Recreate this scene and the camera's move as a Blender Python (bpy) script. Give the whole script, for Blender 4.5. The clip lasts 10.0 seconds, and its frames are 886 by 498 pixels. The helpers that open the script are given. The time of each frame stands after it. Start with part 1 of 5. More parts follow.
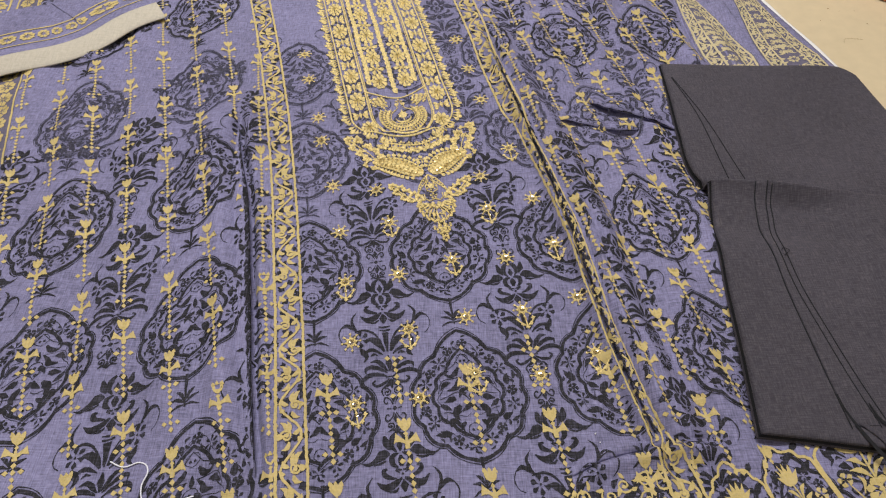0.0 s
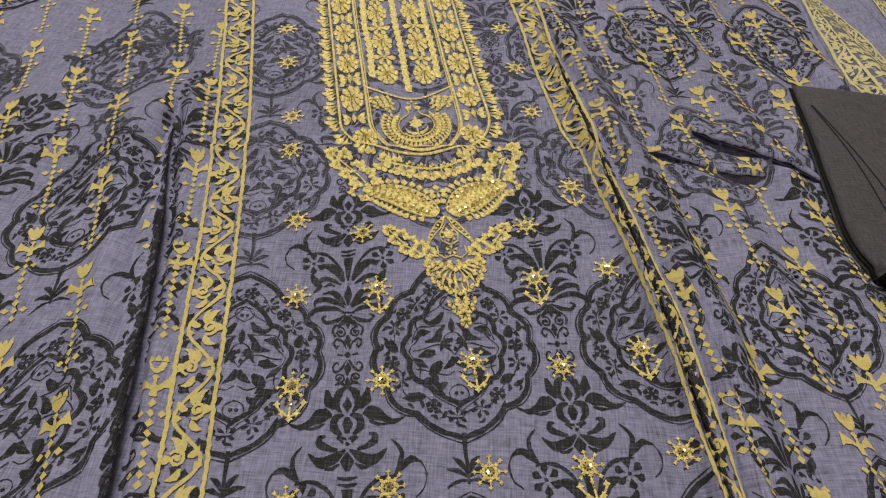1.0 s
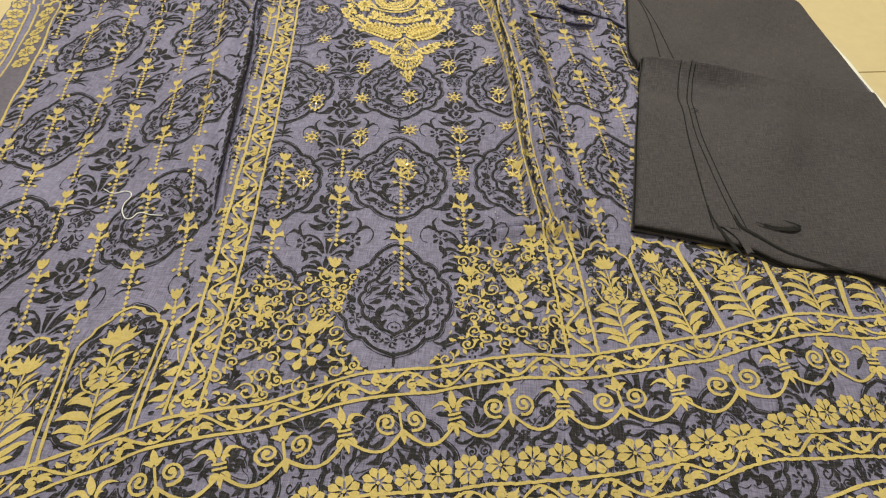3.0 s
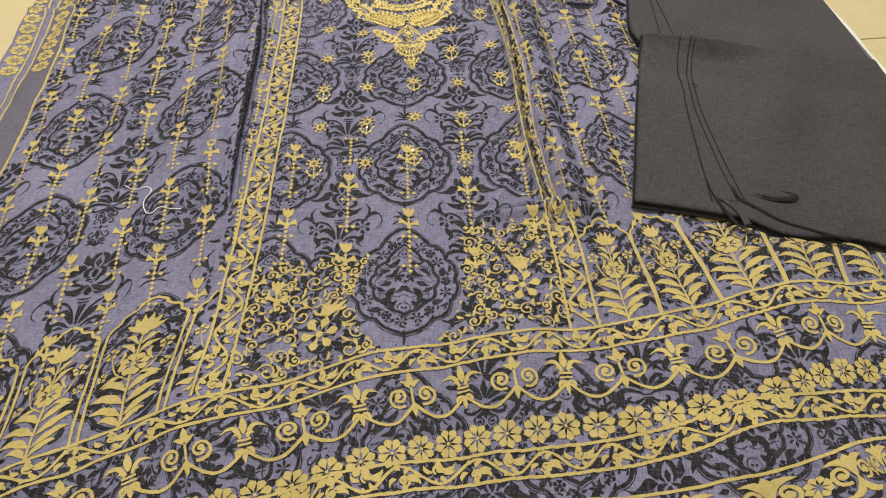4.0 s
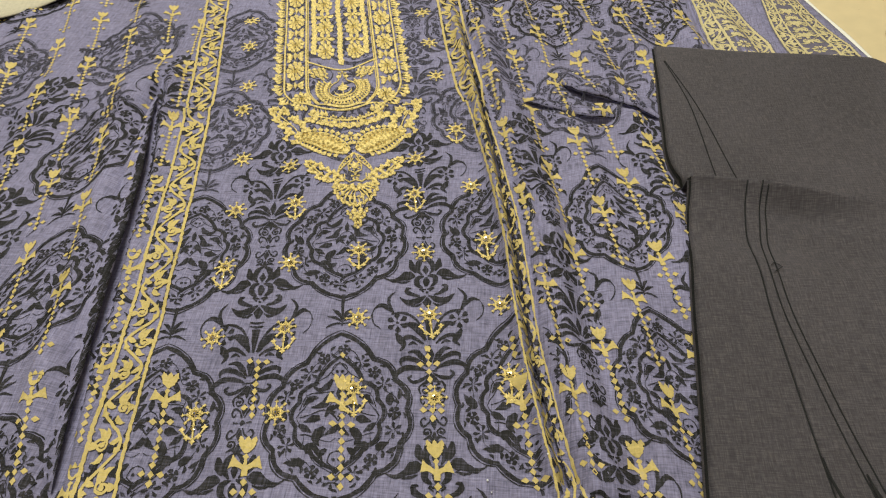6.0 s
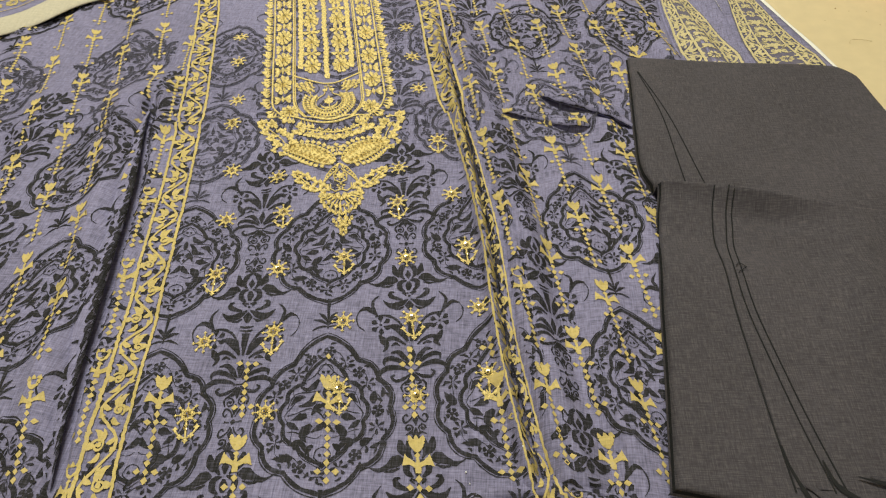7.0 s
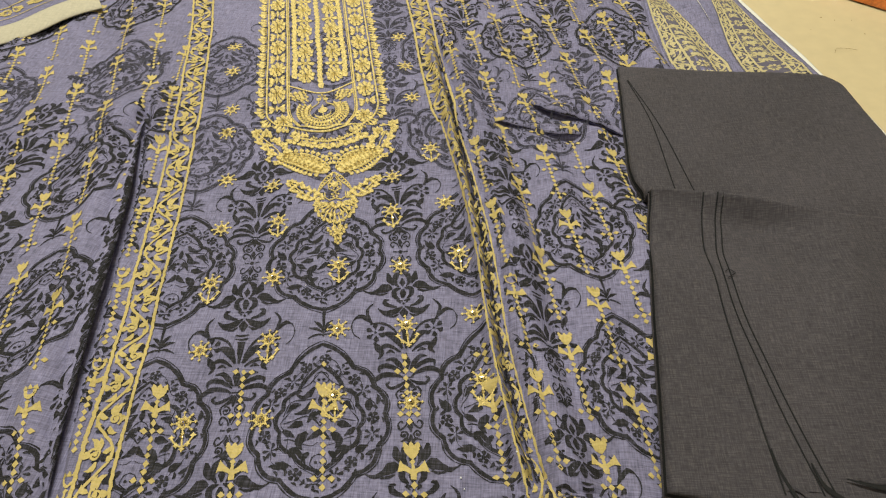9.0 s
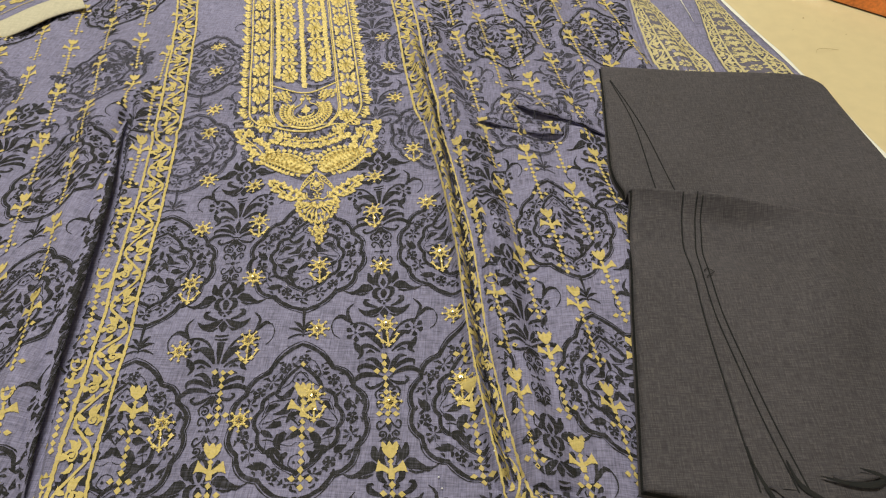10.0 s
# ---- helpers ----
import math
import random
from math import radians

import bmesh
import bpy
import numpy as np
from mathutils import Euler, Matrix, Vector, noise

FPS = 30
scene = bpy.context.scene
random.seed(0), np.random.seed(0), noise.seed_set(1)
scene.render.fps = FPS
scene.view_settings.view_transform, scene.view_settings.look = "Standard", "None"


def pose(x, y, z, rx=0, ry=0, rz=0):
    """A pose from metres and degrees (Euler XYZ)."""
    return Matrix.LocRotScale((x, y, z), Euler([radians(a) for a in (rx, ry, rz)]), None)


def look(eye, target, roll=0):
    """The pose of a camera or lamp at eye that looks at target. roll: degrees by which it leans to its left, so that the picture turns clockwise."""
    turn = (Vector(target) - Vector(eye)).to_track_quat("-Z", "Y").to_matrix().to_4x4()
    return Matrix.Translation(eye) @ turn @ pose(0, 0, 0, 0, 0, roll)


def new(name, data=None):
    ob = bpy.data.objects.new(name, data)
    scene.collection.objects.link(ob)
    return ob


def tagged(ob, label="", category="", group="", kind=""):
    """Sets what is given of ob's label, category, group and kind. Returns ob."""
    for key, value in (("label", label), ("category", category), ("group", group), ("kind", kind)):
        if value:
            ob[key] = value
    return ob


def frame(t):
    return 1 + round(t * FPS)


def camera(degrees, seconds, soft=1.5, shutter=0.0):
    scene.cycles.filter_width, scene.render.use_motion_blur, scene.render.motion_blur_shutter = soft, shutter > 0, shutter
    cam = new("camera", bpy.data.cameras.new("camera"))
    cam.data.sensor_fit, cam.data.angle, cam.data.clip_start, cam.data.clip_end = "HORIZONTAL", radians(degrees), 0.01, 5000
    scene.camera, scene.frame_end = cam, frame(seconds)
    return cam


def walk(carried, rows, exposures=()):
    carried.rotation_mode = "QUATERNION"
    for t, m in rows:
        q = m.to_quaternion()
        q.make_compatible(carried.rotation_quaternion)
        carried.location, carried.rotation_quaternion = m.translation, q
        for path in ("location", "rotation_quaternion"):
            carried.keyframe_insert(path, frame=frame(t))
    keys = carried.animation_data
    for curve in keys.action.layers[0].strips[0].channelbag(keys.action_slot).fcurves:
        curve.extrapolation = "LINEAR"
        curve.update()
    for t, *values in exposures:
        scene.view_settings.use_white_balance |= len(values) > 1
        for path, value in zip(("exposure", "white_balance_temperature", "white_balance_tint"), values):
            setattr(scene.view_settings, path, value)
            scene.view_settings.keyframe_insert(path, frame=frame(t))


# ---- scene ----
cam = camera(68.4, 10.0, soft=1.2)
PATH = [
    (0, (-0.005, 0.084, 0.5755), (-0.003, 1.287, -1.0225), -1.2),
    (0.5, (-0.025, 0.165, 0.4915), (0.003, 1.39, -1.0895), 3.1),
    (1, (-0.016, 0.284, 0.3825), (-0.033, 1.548, -1.1665), 3.4),
    (1.5, (0.0, 0.257, 0.3885), (-0.028, 1.539, -1.1465), 4.2),
    (2, (0.045, 0.176, 0.4085), (-0.011, 1.482, -1.1055), 3.4),
    (2.5, (0.103, -0.014, 0.4785), (-0.001, 1.293, -1.0315), 2.2),
    (3, (0.127, -0.185, 0.5095), (-0.019, 1.11, -1.0075), 0.5),
    (3.2, (0.132, -0.226, 0.5245), (-0.028, 1.061, -0.9985), -0.4),
    (4.3, (0.143, -0.157, 0.5355), (-0.059, 1.075, -1.0275), -4.2),
    (4.5, (0.13, -0.102, 0.5425), (-0.064, 1.128, -1.0235), -4.1),
    (5, (0.1, 0.064, 0.4965), (-0.074, 1.298, -1.0675), -3.5),
    (5.5, (0.111, 0.143, 0.4455), (-0.054, 1.393, -1.1065), -3.0),
    (7, (0.14, 0.12, 0.4685), (-0.004, 1.408, -1.0545), -3.0),
    (7.5, (0.139, 0.119, 0.4695), (0.001, 1.41, -1.0515), -3.0),
    (8, (0.142, 0.119, 0.4725), (0.007, 1.416, -1.0445), -3.0),
    (8.5, (0.141, 0.118, 0.4725), (0.01, 1.42, -1.0395), -2.9),
    (9, (0.14, 0.117, 0.4745), (0.016, 1.421, -1.0375), -2.6),
    (9.5, (0.136, 0.108, 0.4755), (0.02, 1.414, -1.0345), -2.3),
    (10, (0.152, 0.117, 0.4745), (0.047, 1.422, -1.0375), -2.1),
]
walk(cam, [(t, look(eye, target, roll)) for t, eye, target, roll in PATH],
     [(0.0, 0.02, 5950, 24), (0.5, -0.03, 6100, 17), (1.0, -0.2, 6600, 10), (1.5, -0.16, 6750, 10), (2.5, 0.06, 6900, 8), (3.0, 0.22, 7050, 7), (4.5, 0.18, 6380, 14), (5.0, 0.02, 6350, 14), (5.5, 0.13, 6600, 9), (7.5, 0.14, 6780, 8), (10.0, 0.1, 6820, 8)])

# world, lights --------------------------------------------------------------
world = bpy.data.worlds.new("world")
world.use_nodes = True
scene.world = world
world.node_tree.nodes["Background"].inputs[0].default_value = (0.9, 0.93, 1.0, 1)
world.node_tree.nodes["Background"].inputs[1].default_value = 0.05


def ceiling_lamp(x, y, power, wide, deep):
    data = bpy.data.lights.new("tube_light", "AREA")
    data.shape, data.size, data.size_y, data.energy, data.color = "RECTANGLE", wide, deep, power, (0.97, 0.985, 0.885)
    lamp = new("tube_light", data)
    lamp.matrix_world = pose(x, y, 2.36, 0, 0, 0)


LAMPS = [(-0.3, 1.2, 62, 1.2, 0.16), (0.9, -1.2, 14, 1.2, 0.16)]
for spec in LAMPS:
    ceiling_lamp(*spec)


# materials ------------------------------------------------------------------
def material(name, colour, rough=0.8, metal=0.0, grain=(), bump=0.0, weave=0.0, sheen=0.0, coat=0.0, spread=0.15, stain=3.0, thread=1400.0, under=(), cover=0.4):
    """Two scales of colour change (stain: large, grain: fine), woven relief where weave is set."""
    m = bpy.data.materials.new(name)
    m.use_nodes = True
    nt = m.node_tree
    b = nt.nodes["Principled BSDF"]
    b.inputs["Roughness"].default_value, b.inputs["Metallic"].default_value = rough, metal
    b.inputs["Sheen Weight"].default_value, b.inputs["Coat Weight"].default_value = sheen, coat
    b.inputs["Specular IOR Level"].default_value = 0.12 if weave else 0.45
    co = nt.nodes.new("ShaderNodeTexCoord")
    big, fine = nt.nodes.new("ShaderNodeTexNoise"), nt.nodes.new("ShaderNodeTexNoise")
    big.inputs["Scale"].default_value, big.inputs["Detail"].default_value = stain, 4
    fine.inputs["Scale"].default_value, fine.inputs["Detail"].default_value = (grain[0] if grain else 300.0), 3
    for n in (big, fine):
        nt.links.new(co.outputs["Object"], n.inputs["Vector"])
    add = nt.nodes.new("ShaderNodeMath")
    add.operation = "ADD"
    nt.links.new(big.outputs["Fac"], add.inputs[0])
    nt.links.new(fine.outputs["Fac"], add.inputs[1])
    last = add
    height = fine.outputs["Fac"]
    if weave:
        waves = []
        for stretch in ((thread, thread / 16, 1.0), (thread / 16, thread, 1.0)):
            scaled = nt.nodes.new("ShaderNodeMapping")
            scaled.inputs["Scale"].default_value = stretch
            w = nt.nodes.new("ShaderNodeTexNoise")
            w.inputs["Scale"].default_value, w.inputs["Detail"].default_value = 1.0, 2
            nt.links.new(co.outputs["Object"], scaled.inputs["Vector"])
            nt.links.new(scaled.outputs["Vector"], w.inputs["Vector"])
            waves.append(w)
        mul = nt.nodes.new("ShaderNodeMath")
        mul.operation = "ADD"
        nt.links.new(waves[0].outputs["Fac"], mul.inputs[0])
        nt.links.new(waves[1].outputs["Fac"], mul.inputs[1])
        mix = nt.nodes.new("ShaderNodeMath")
        mix.operation, mix.inputs[1].default_value = "MULTIPLY_ADD", weave
        nt.links.new(mul.outputs[0], mix.inputs[0])
        nt.links.new(add.outputs[0], mix.inputs[2])
        last, height = mix, mul.outputs[0]
    ramp = nt.nodes.new("ShaderNodeMapRange")
    ramp.inputs["From Min"].default_value, ramp.inputs["From Max"].default_value = 0.65 + 0.7 * weave, 1.35 + 1.3 * weave
    ramp.inputs["To Min"].default_value, ramp.inputs["To Max"].default_value = 1 - spread, 1 + spread
    nt.links.new(last.outputs[0], ramp.inputs["Value"])
    tint = nt.nodes.new("ShaderNodeVectorMath")
    tint.operation = "SCALE"
    tint.inputs[0].default_value = colour
    nt.links.new(ramp.outputs["Result"], tint.inputs["Scale"])
    nt.links.new(tint.outputs["Vector"], b.inputs["Base Color"])
    if under:
        # yarns that took less dye let the cloth's own colour through
        bare = nt.nodes.new("ShaderNodeMapRange")
        bare.inputs["From Min"].default_value, bare.inputs["From Max"].default_value = 0.98, 1.30
        bare.inputs["To Min"].default_value, bare.inputs["To Max"].default_value = 0.0, cover
        nt.links.new(height, bare.inputs["Value"])
        blend = nt.nodes.new("ShaderNodeMixRGB")
        blend.inputs["Color2"].default_value = (*under, 1)
        nt.links.new(bare.outputs["Result"], blend.inputs["Fac"])
        nt.links.new(tint.outputs["Vector"], blend.inputs["Color1"])
        nt.links.new(blend.outputs["Color"], b.inputs["Base Color"])
    if bump:
        bm_ = nt.nodes.new("ShaderNodeBump")
        bm_.inputs["Strength"].default_value, bm_.inputs["Distance"].default_value = bump, 0.0005
        nt.links.new(height, bm_.inputs["Height"])
        nt.links.new(bm_.outputs["Normal"], b.inputs["Normal"])
    return m


LAWN = (0.192, 0.182, 0.286)
CLOTH = material("periwinkle_lawn", LAWN, 0.75, weave=1.6, bump=0.5, sheen=0.05, spread=0.64, stain=6.0, grain=(260.0,), thread=1000.0)
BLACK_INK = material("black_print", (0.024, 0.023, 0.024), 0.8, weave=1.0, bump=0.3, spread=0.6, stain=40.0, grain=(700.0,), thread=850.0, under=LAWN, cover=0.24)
FADED_INK = material("faded_black_print", (0.044, 0.042, 0.056), 0.8, weave=1.0, bump=0.3, spread=0.5, stain=40.0, grain=(700.0,), thread=850.0, under=LAWN, cover=0.5)
GOLD_INK = material("mustard_print", (0.53, 0.415, 0.155), 0.7, weave=1.0, bump=0.3, spread=0.34, stain=30.0, grain=(500.0,), thread=850.0, under=LAWN, cover=0.28)
THREAD = material("gold_thread", (0.66, 0.52, 0.20), 0.5, metal=0.08, bump=1.0, spread=0.62, stain=420.0, grain=(1500.0,))
SEQUIN = material("gold_sequin", (0.95, 0.78, 0.36), 0.18, metal=1.0, spread=0.1)
CHARCOAL = material("charcoal_cotton", (0.0600, 0.0540, 0.0630), 0.72, weave=1.3, bump=0.7, sheen=0.06, spread=0.46, stain=9.0, grain=(420.0,), thread=1300.0, under=(0.17, 0.152, 0.135), cover=0.20)
# near-black charcoal: seams and thread end, and shade painted into gaps between layers
CHARCOAL_SEAM_SHADE = material("charcoal_seam_and_shade", (0.018, 0.018, 0.019), 0.85, weave=1.0, spread=0.3)
DULL_CLOTH = material("greyed_lawn", (0.135, 0.122, 0.165), 0.75, weave=1.0, bump=0.3, spread=0.34, stain=6.0, grain=(260.0,), thread=900.0)
PALE_GOLD = material("pale_gold_print", (0.52, 0.445, 0.25), 0.7, weave=1.0, bump=0.3, spread=0.3, stain=30.0, grain=(500.0,))
SELVEDGE = material("unprinted_selvedge", (0.74, 0.72, 0.66), 0.8, weave=0.2, bump=0.3, spread=0.08)
CREAM_BACK = material("cream_cloth_reverse", (0.46, 0.42, 0.325), 0.8, weave=1.0, bump=0.3, spread=0.2, thread=700.0)
TILE = material("cream_tile", (0.60, 0.492, 0.30), 0.35, bump=0.05, spread=0.06, stain=4.0, grain=(60.0,))
GROUT = material("grout", (0.42, 0.34, 0.22), 0.9, spread=0.2)
PAINT = material("white_paint", (0.78, 0.76, 0.72), 0.8, spread=0.03, stain=1.0)
THREAD_WHITE = material("white_thread", (0.80, 0.80, 0.82), 0.7, spread=0.1)
LAMP_BODY = material("white_enamel", (0.8, 0.8, 0.8), 0.4, spread=0.02)
ORANGE = material("orange_cloth", (0.62, 0.17, 0.03), 0.5, coat=0.9, spread=0.4, stain=25.0)
PLASTIC = material("cloudy_plastic", (0.55, 0.50, 0.42), 0.12, coat=0.8, spread=0.2, stain=15.0)
SPECK = material("brown_speck", (0.25, 0.15, 0.06), 0.8, spread=0.3)


# the lie of the cloth ---------------------------------------------------------
def curve_of(pairs):
    """A smooth curve through a few (at, value) pairs, as a function of arrays."""
    k = np.array(sorted(pairs), float)

    def f(t):
        t = np.asarray(t, float)
        m = np.gradient(k[:, 1], k[:, 0])
        i = np.clip(np.searchsorted(k[:, 0], t) - 1, 0, len(k) - 2)
        h = k[i + 1, 0] - k[i, 0]
        s = (t - k[i, 0]) / h
        inside = (2 * s**3 - 3 * s**2 + 1) * k[i, 1] + (s**3 - 2 * s**2 + s) * h * m[i] + (3 * s**2 - 2 * s**3) * k[i + 1, 1] + (s**3 - s**2) * h * m[i + 1]
        return np.where(s < 0, k[0, 1] + (t - k[0, 0]) * m[0], np.where(s > 1, k[-1, 1] + (t - k[-1, 0]) * m[-1], inside))
    return f


VINE_L = curve_of([(1.15, -0.318), (0.918, -0.256), (0.708, -0.209), (0.587, -0.187), (0.425, -0.162), (0.262, -0.139), (0.137, -0.124), (0.02, -0.112)])
VINE_R = curve_of([(1.15, -0.005), (0.94, 0.046), (0.828, 0.068), (0.736, 0.089), (0.639, 0.114), (0.529, 0.138), (0.40, 0.158), (0.298, 0.182), (0.245, 0.197), (0.14, 0.217)])
CREASE_L = curve_of([(1.15, -0.34), (0.82, -0.268), (0.699, -0.259), (0.582, -0.231), (0.43, -0.204), (0.33, -0.186), (0.24, -0.166), (0.0, -0.13)])
CREASE_R = curve_of([(1.15, 0.012), (0.80, 0.088), (0.687, 0.112), (0.529, 0.143), (0.39, 0.163), (0.29, 0.186), (0.0, 0.24)])
STEP_R = curve_of([(1.15, 0.345), (0.84, 0.362), (0.706, 0.385), (0.564, 0.409), (0.484, 0.447), (0.361, 0.473), (0.261, 0.496), (0.10, 0.53)])
EDGE_L = curve_of([(1.15, -0.70), (1.0, -0.69), (0.78, -0.625), (0.62, -0.608), (0.468, -0.575), (0.3, -0.54), (-0.2, -0.47)])
BORDER_L = curve_of([(1.15, -0.652), (1.0, -0.617), (0.677, -0.546), (0.534, -0.509), (0.292, -0.462), (0.0, -0.415), (-0.2, -0.39)])
EDGE_R = curve_of([(1.15, 0.405), (0.975, 0.424), (0.774, 0.452), (0.676, 0.472), (0.572, 0.500), (0.448, 0.540), (0.343, 0.565), (0.1, 0.61)])
HEM = curve_of([(-0.45, -0.16), (-0.221, -0.026), (-0.141, 0.019), (-0.05, 0.056), (0.058, 0.098), (0.151, 0.122), (0.231, 0.138), (0.312, 0.161), (0.381, 0.190), (0.515, 0.212), (0.65, 0.23)])
SEAM_Y = curve_of([(-0.66, 0.64), (-0.226, 0.684), (-0.118, 0.694), (0.030, 0.705), (0.088, 0.707), (0.3, 0.70), (0.5, 0.70)])
WRINKLE_A = curve_of([(0.14, 0.765), (0.1855, 0.7504), (0.210, 0.7348), (0.2363, 0.7218), (0.2656, 0.7082), (0.293, 0.691), (0.33, 0.67)])
WRINKLE_C = curve_of([(0.12, 0.728), (0.153, 0.716), (0.177, 0.7055), (0.2035, 0.6945), (0.230, 0.6915), (0.2565, 0.695), (0.29, 0.70)])
WRINKLE_B = curve_of([(0.09, 0.258), (0.134, 0.279), (0.173, 0.287), (0.212, 0.291), (0.25, 0.288)])


def bell(d, w):
    return np.exp(-(d / w) ** 2)


def ramp01(t, a, b):
    s = np.clip((t - a) / (b - a), 0, 1)
    return s * s * (3 - 2 * s)


def waves(x, y, table):
    z = np.zeros_like(x)
    for amp, kx, ky, ph in table:
        z = z + amp * np.sin(kx * x + ky * y + ph)
    return z


WAVES = [(0.0011, 31, 6, 0.3), (0.0008, 53, -17, 1.7), (0.0009, 12, 41, 2.2), (0.0005, 97, 22, 0.5), (0.0005, 70, 88, 4.0), (0.0004, 140, -35, 1.0)]


def lie(x, y):
    """Height of the shirt cloth over the floor."""
    x, y = np.asarray(x, float), np.asarray(y, float)
    z = 0.0062 + waves(x, y, WAVES)
    # left of the deep crease the cloth is gathered in long soft ridges
    left = ramp01(CREASE_L(y) - x, 0.0, 0.05) * ramp01(y, -0.1, 0.2)
    z = z + left * 0.0030 * np.sin((x - CREASE_L(y)) * 78 + 1.2 * np.sin(y * 7))
    # right of the pleat
    right = ramp01(x - CREASE_R(y), 0.0, 0.04) * ramp01(y, 0.2, 0.35)
    z = z + right * 0.0034 * np.sin((x - CREASE_R(y)) * 105 + 1.4 * np.sin(y * 6 + 1))
    # the deep crease: a swelling on its left, a narrow gap
    d = (x - CREASE_L(y)) * 0.98
    on = ramp01(y, 0.20, 0.34) * (1 - ramp01(y, 0.70, 0.78))
    z = z + on * (0.0125 * bell(d + 0.026, 0.015) + 0.0050 * bell(d - 0.0150, 0.0070) - 0.0120 * bell(d - 0.002, 0.0070))
    # the pleat on the neck's other side
    d = (x - CREASE_R(y)) * 0.98
    on = ramp01(y, 0.22, 0.32) * (1 - ramp01(y, 0.80, 0.95))
    z = z + on * (0.0105 * bell(d + 0.0105, 0.0052) + 0.0105 * bell(d - 0.018, 0.011) - 0.0105 * bell(d, 0.0046))
    d2 = d - 0.021
    z = z + on * ramp01(0.74 - y, 0, 0.1) * (-0.0050 * bell(d2, 0.0035) + 0.0055 * bell(d2 - 0.012, 0.009) - 0.003 * bell(d2 - 0.030, 0.006))
    # where the printed side border steps down
    d = x - STEP_R(y)
    z = z + 0.007 * bell(d + 0.014, 0.016) - 0.004 * bell(d - 0.002, 0.003)
    # one crease runs across the whole breadth, and wrinkles end in it
    d = y - SEAM_Y(x)
    z = z + 0.0042 * bell(d + 0.006, 0.007) - 0.0026 * bell(d - 0.003, 0.0032)
    d = y - WRINKLE_A(x)
    on = ramp01(x, 0.178, 0.205) * (1 - ramp01(x, 0.280, 0.302))
    z = z + on * (0.0080 * bell(d - 0.020, 0.010) + 0.0022 * bell(d + 0.0200, 0.0070) - 0.0050 * bell(d + 0.001, 0.0070))
    d = y - WRINKLE_C(x)
    on = ramp01(x, 0.145, 0.170) * (1 - ramp01(x, 0.235, 0.262))
    z = z + on * (0.0060 * bell(d - 0.014, 0.007) + 0.0018 * bell(d + 0.0160, 0.0060) - 0.0048 * bell(d + 0.001, 0.0060))
    d = y - WRINKLE_B(x)
    on = ramp01(x, 0.09, 0.13) * (1 - ramp01(x, 0.22, 0.26))
    z = z + on * (0.008 * bell(d + 0.008, 0.008) - 0.0075 * bell(d, 0.0032))
    # a knot of cloth where crease and cross fold meet
    z = z + 0.014 * bell(np.hypot((x + 0.262) * 1.0, (y - 0.735) * 0.7), 0.022)
    # slack waves along the hem
    z = z + (1 - ramp01(y - HEM(x), 0.0, 0.12)) * 0.003 * (1 + np.sin(x * 44 + y * 9))
    # fine crumpling
    z = z + 0.0009 * np.abs(np.sin(47 * x + 23 * y + 2.2 * np.sin(19 * y - 8 * x))) + 0.0008 * np.abs(np.sin(31 * y - 58 * x + 1.7 * np.sin(23 * x)))
    # pressed flat under the folded trouser cloth
    press = ramp01(x - 0.286, 0.0, 0.025) * ramp01(y, 0.25, 0.29) * (1 - ramp01(y, 0.79, 0.82))
    z = z * (1 - press) + 0.006 * press
    return np.maximum(z, 0.0015)


SECTION = [(-2.6, 0.35), (-1.7, 1.05), (-0.8, 1.5), (-0.1, 1.52), (0.35, 1.25), (0.50, 0.9), (0.30, 0.62), (-0.3, 0.5)]
# folds that hang over a crease: line, its axis, from, to, size, side that they hang towards
LIPS = [(CREASE_L, "y", 0.27, 0.715, 0.0090, 1), (CREASE_R, "y", 0.280, 0.86, 0.0070, -1), (WRINKLE_A, "x", 0.183, 0.299, 0.0088, -1), (WRINKLE_C, "x", 0.146, 0.260, 0.0070, -1),
        (WRINKLE_B, "x", 0.095, 0.235, 0.0060, -1), (SEAM_Y, "x", 0.028, 0.098, 0.0028, -1), (SEAM_Y, "x", -0.25, -0.10, 0.0024, -1)]


def swelling(t, lo, hi, size):
    s = np.clip((t - lo) / (hi - lo), 0, 1)
    return size * np.sin(np.pi * s) ** 0.55 * (1 + 0.12 * np.sin(s * 19) + 0.08 * np.sin(s * 43 + 1))


def top(x, y):
    """Height of the uppermost cloth, folds that hang over included."""
    x, y = np.asarray(x, float), np.asarray(y, float)
    z = lie(x, y)
    offs, highs = [q[0] for q in SECTION[:6]], [q[1] for q in SECTION[:6]]
    for line, axis, lo, hi, size, way in LIPS:
        t, d = (y, (x - line(y)) * way) if axis == "y" else (x, (y - line(x)) * way)
        w = swelling(t, lo, hi, size)
        off = d / np.maximum(w, 1e-6)
        over = (t > lo) & (t < hi) & (off > -2.6) & (off < 0.5)
        z = np.where(over, np.maximum(z, 0.004 + np.interp(off, offs, highs) * w), z)
    return z


def plain_lie(x, y):
    return 0.0012 + np.zeros_like(np.asarray(x, float))


# drawing in flat shapes -------------------------------------------------------
def mesh_from(name, verts, faces, mat, smooth=True):
    me = bpy.data.meshes.new(name)
    me.from_pydata([tuple(v) for v in verts], [], [tuple(f) for f in faces])
    me.materials.append(mat)
    if smooth:
        me.polygons.foreach_set("use_smooth", [True] * len(me.polygons))
    me.update()
    return me


def part_mesh(name, me, parent, label=""):
    ob = new(name, me)
    ob.parent = parent
    return tagged(ob, label)


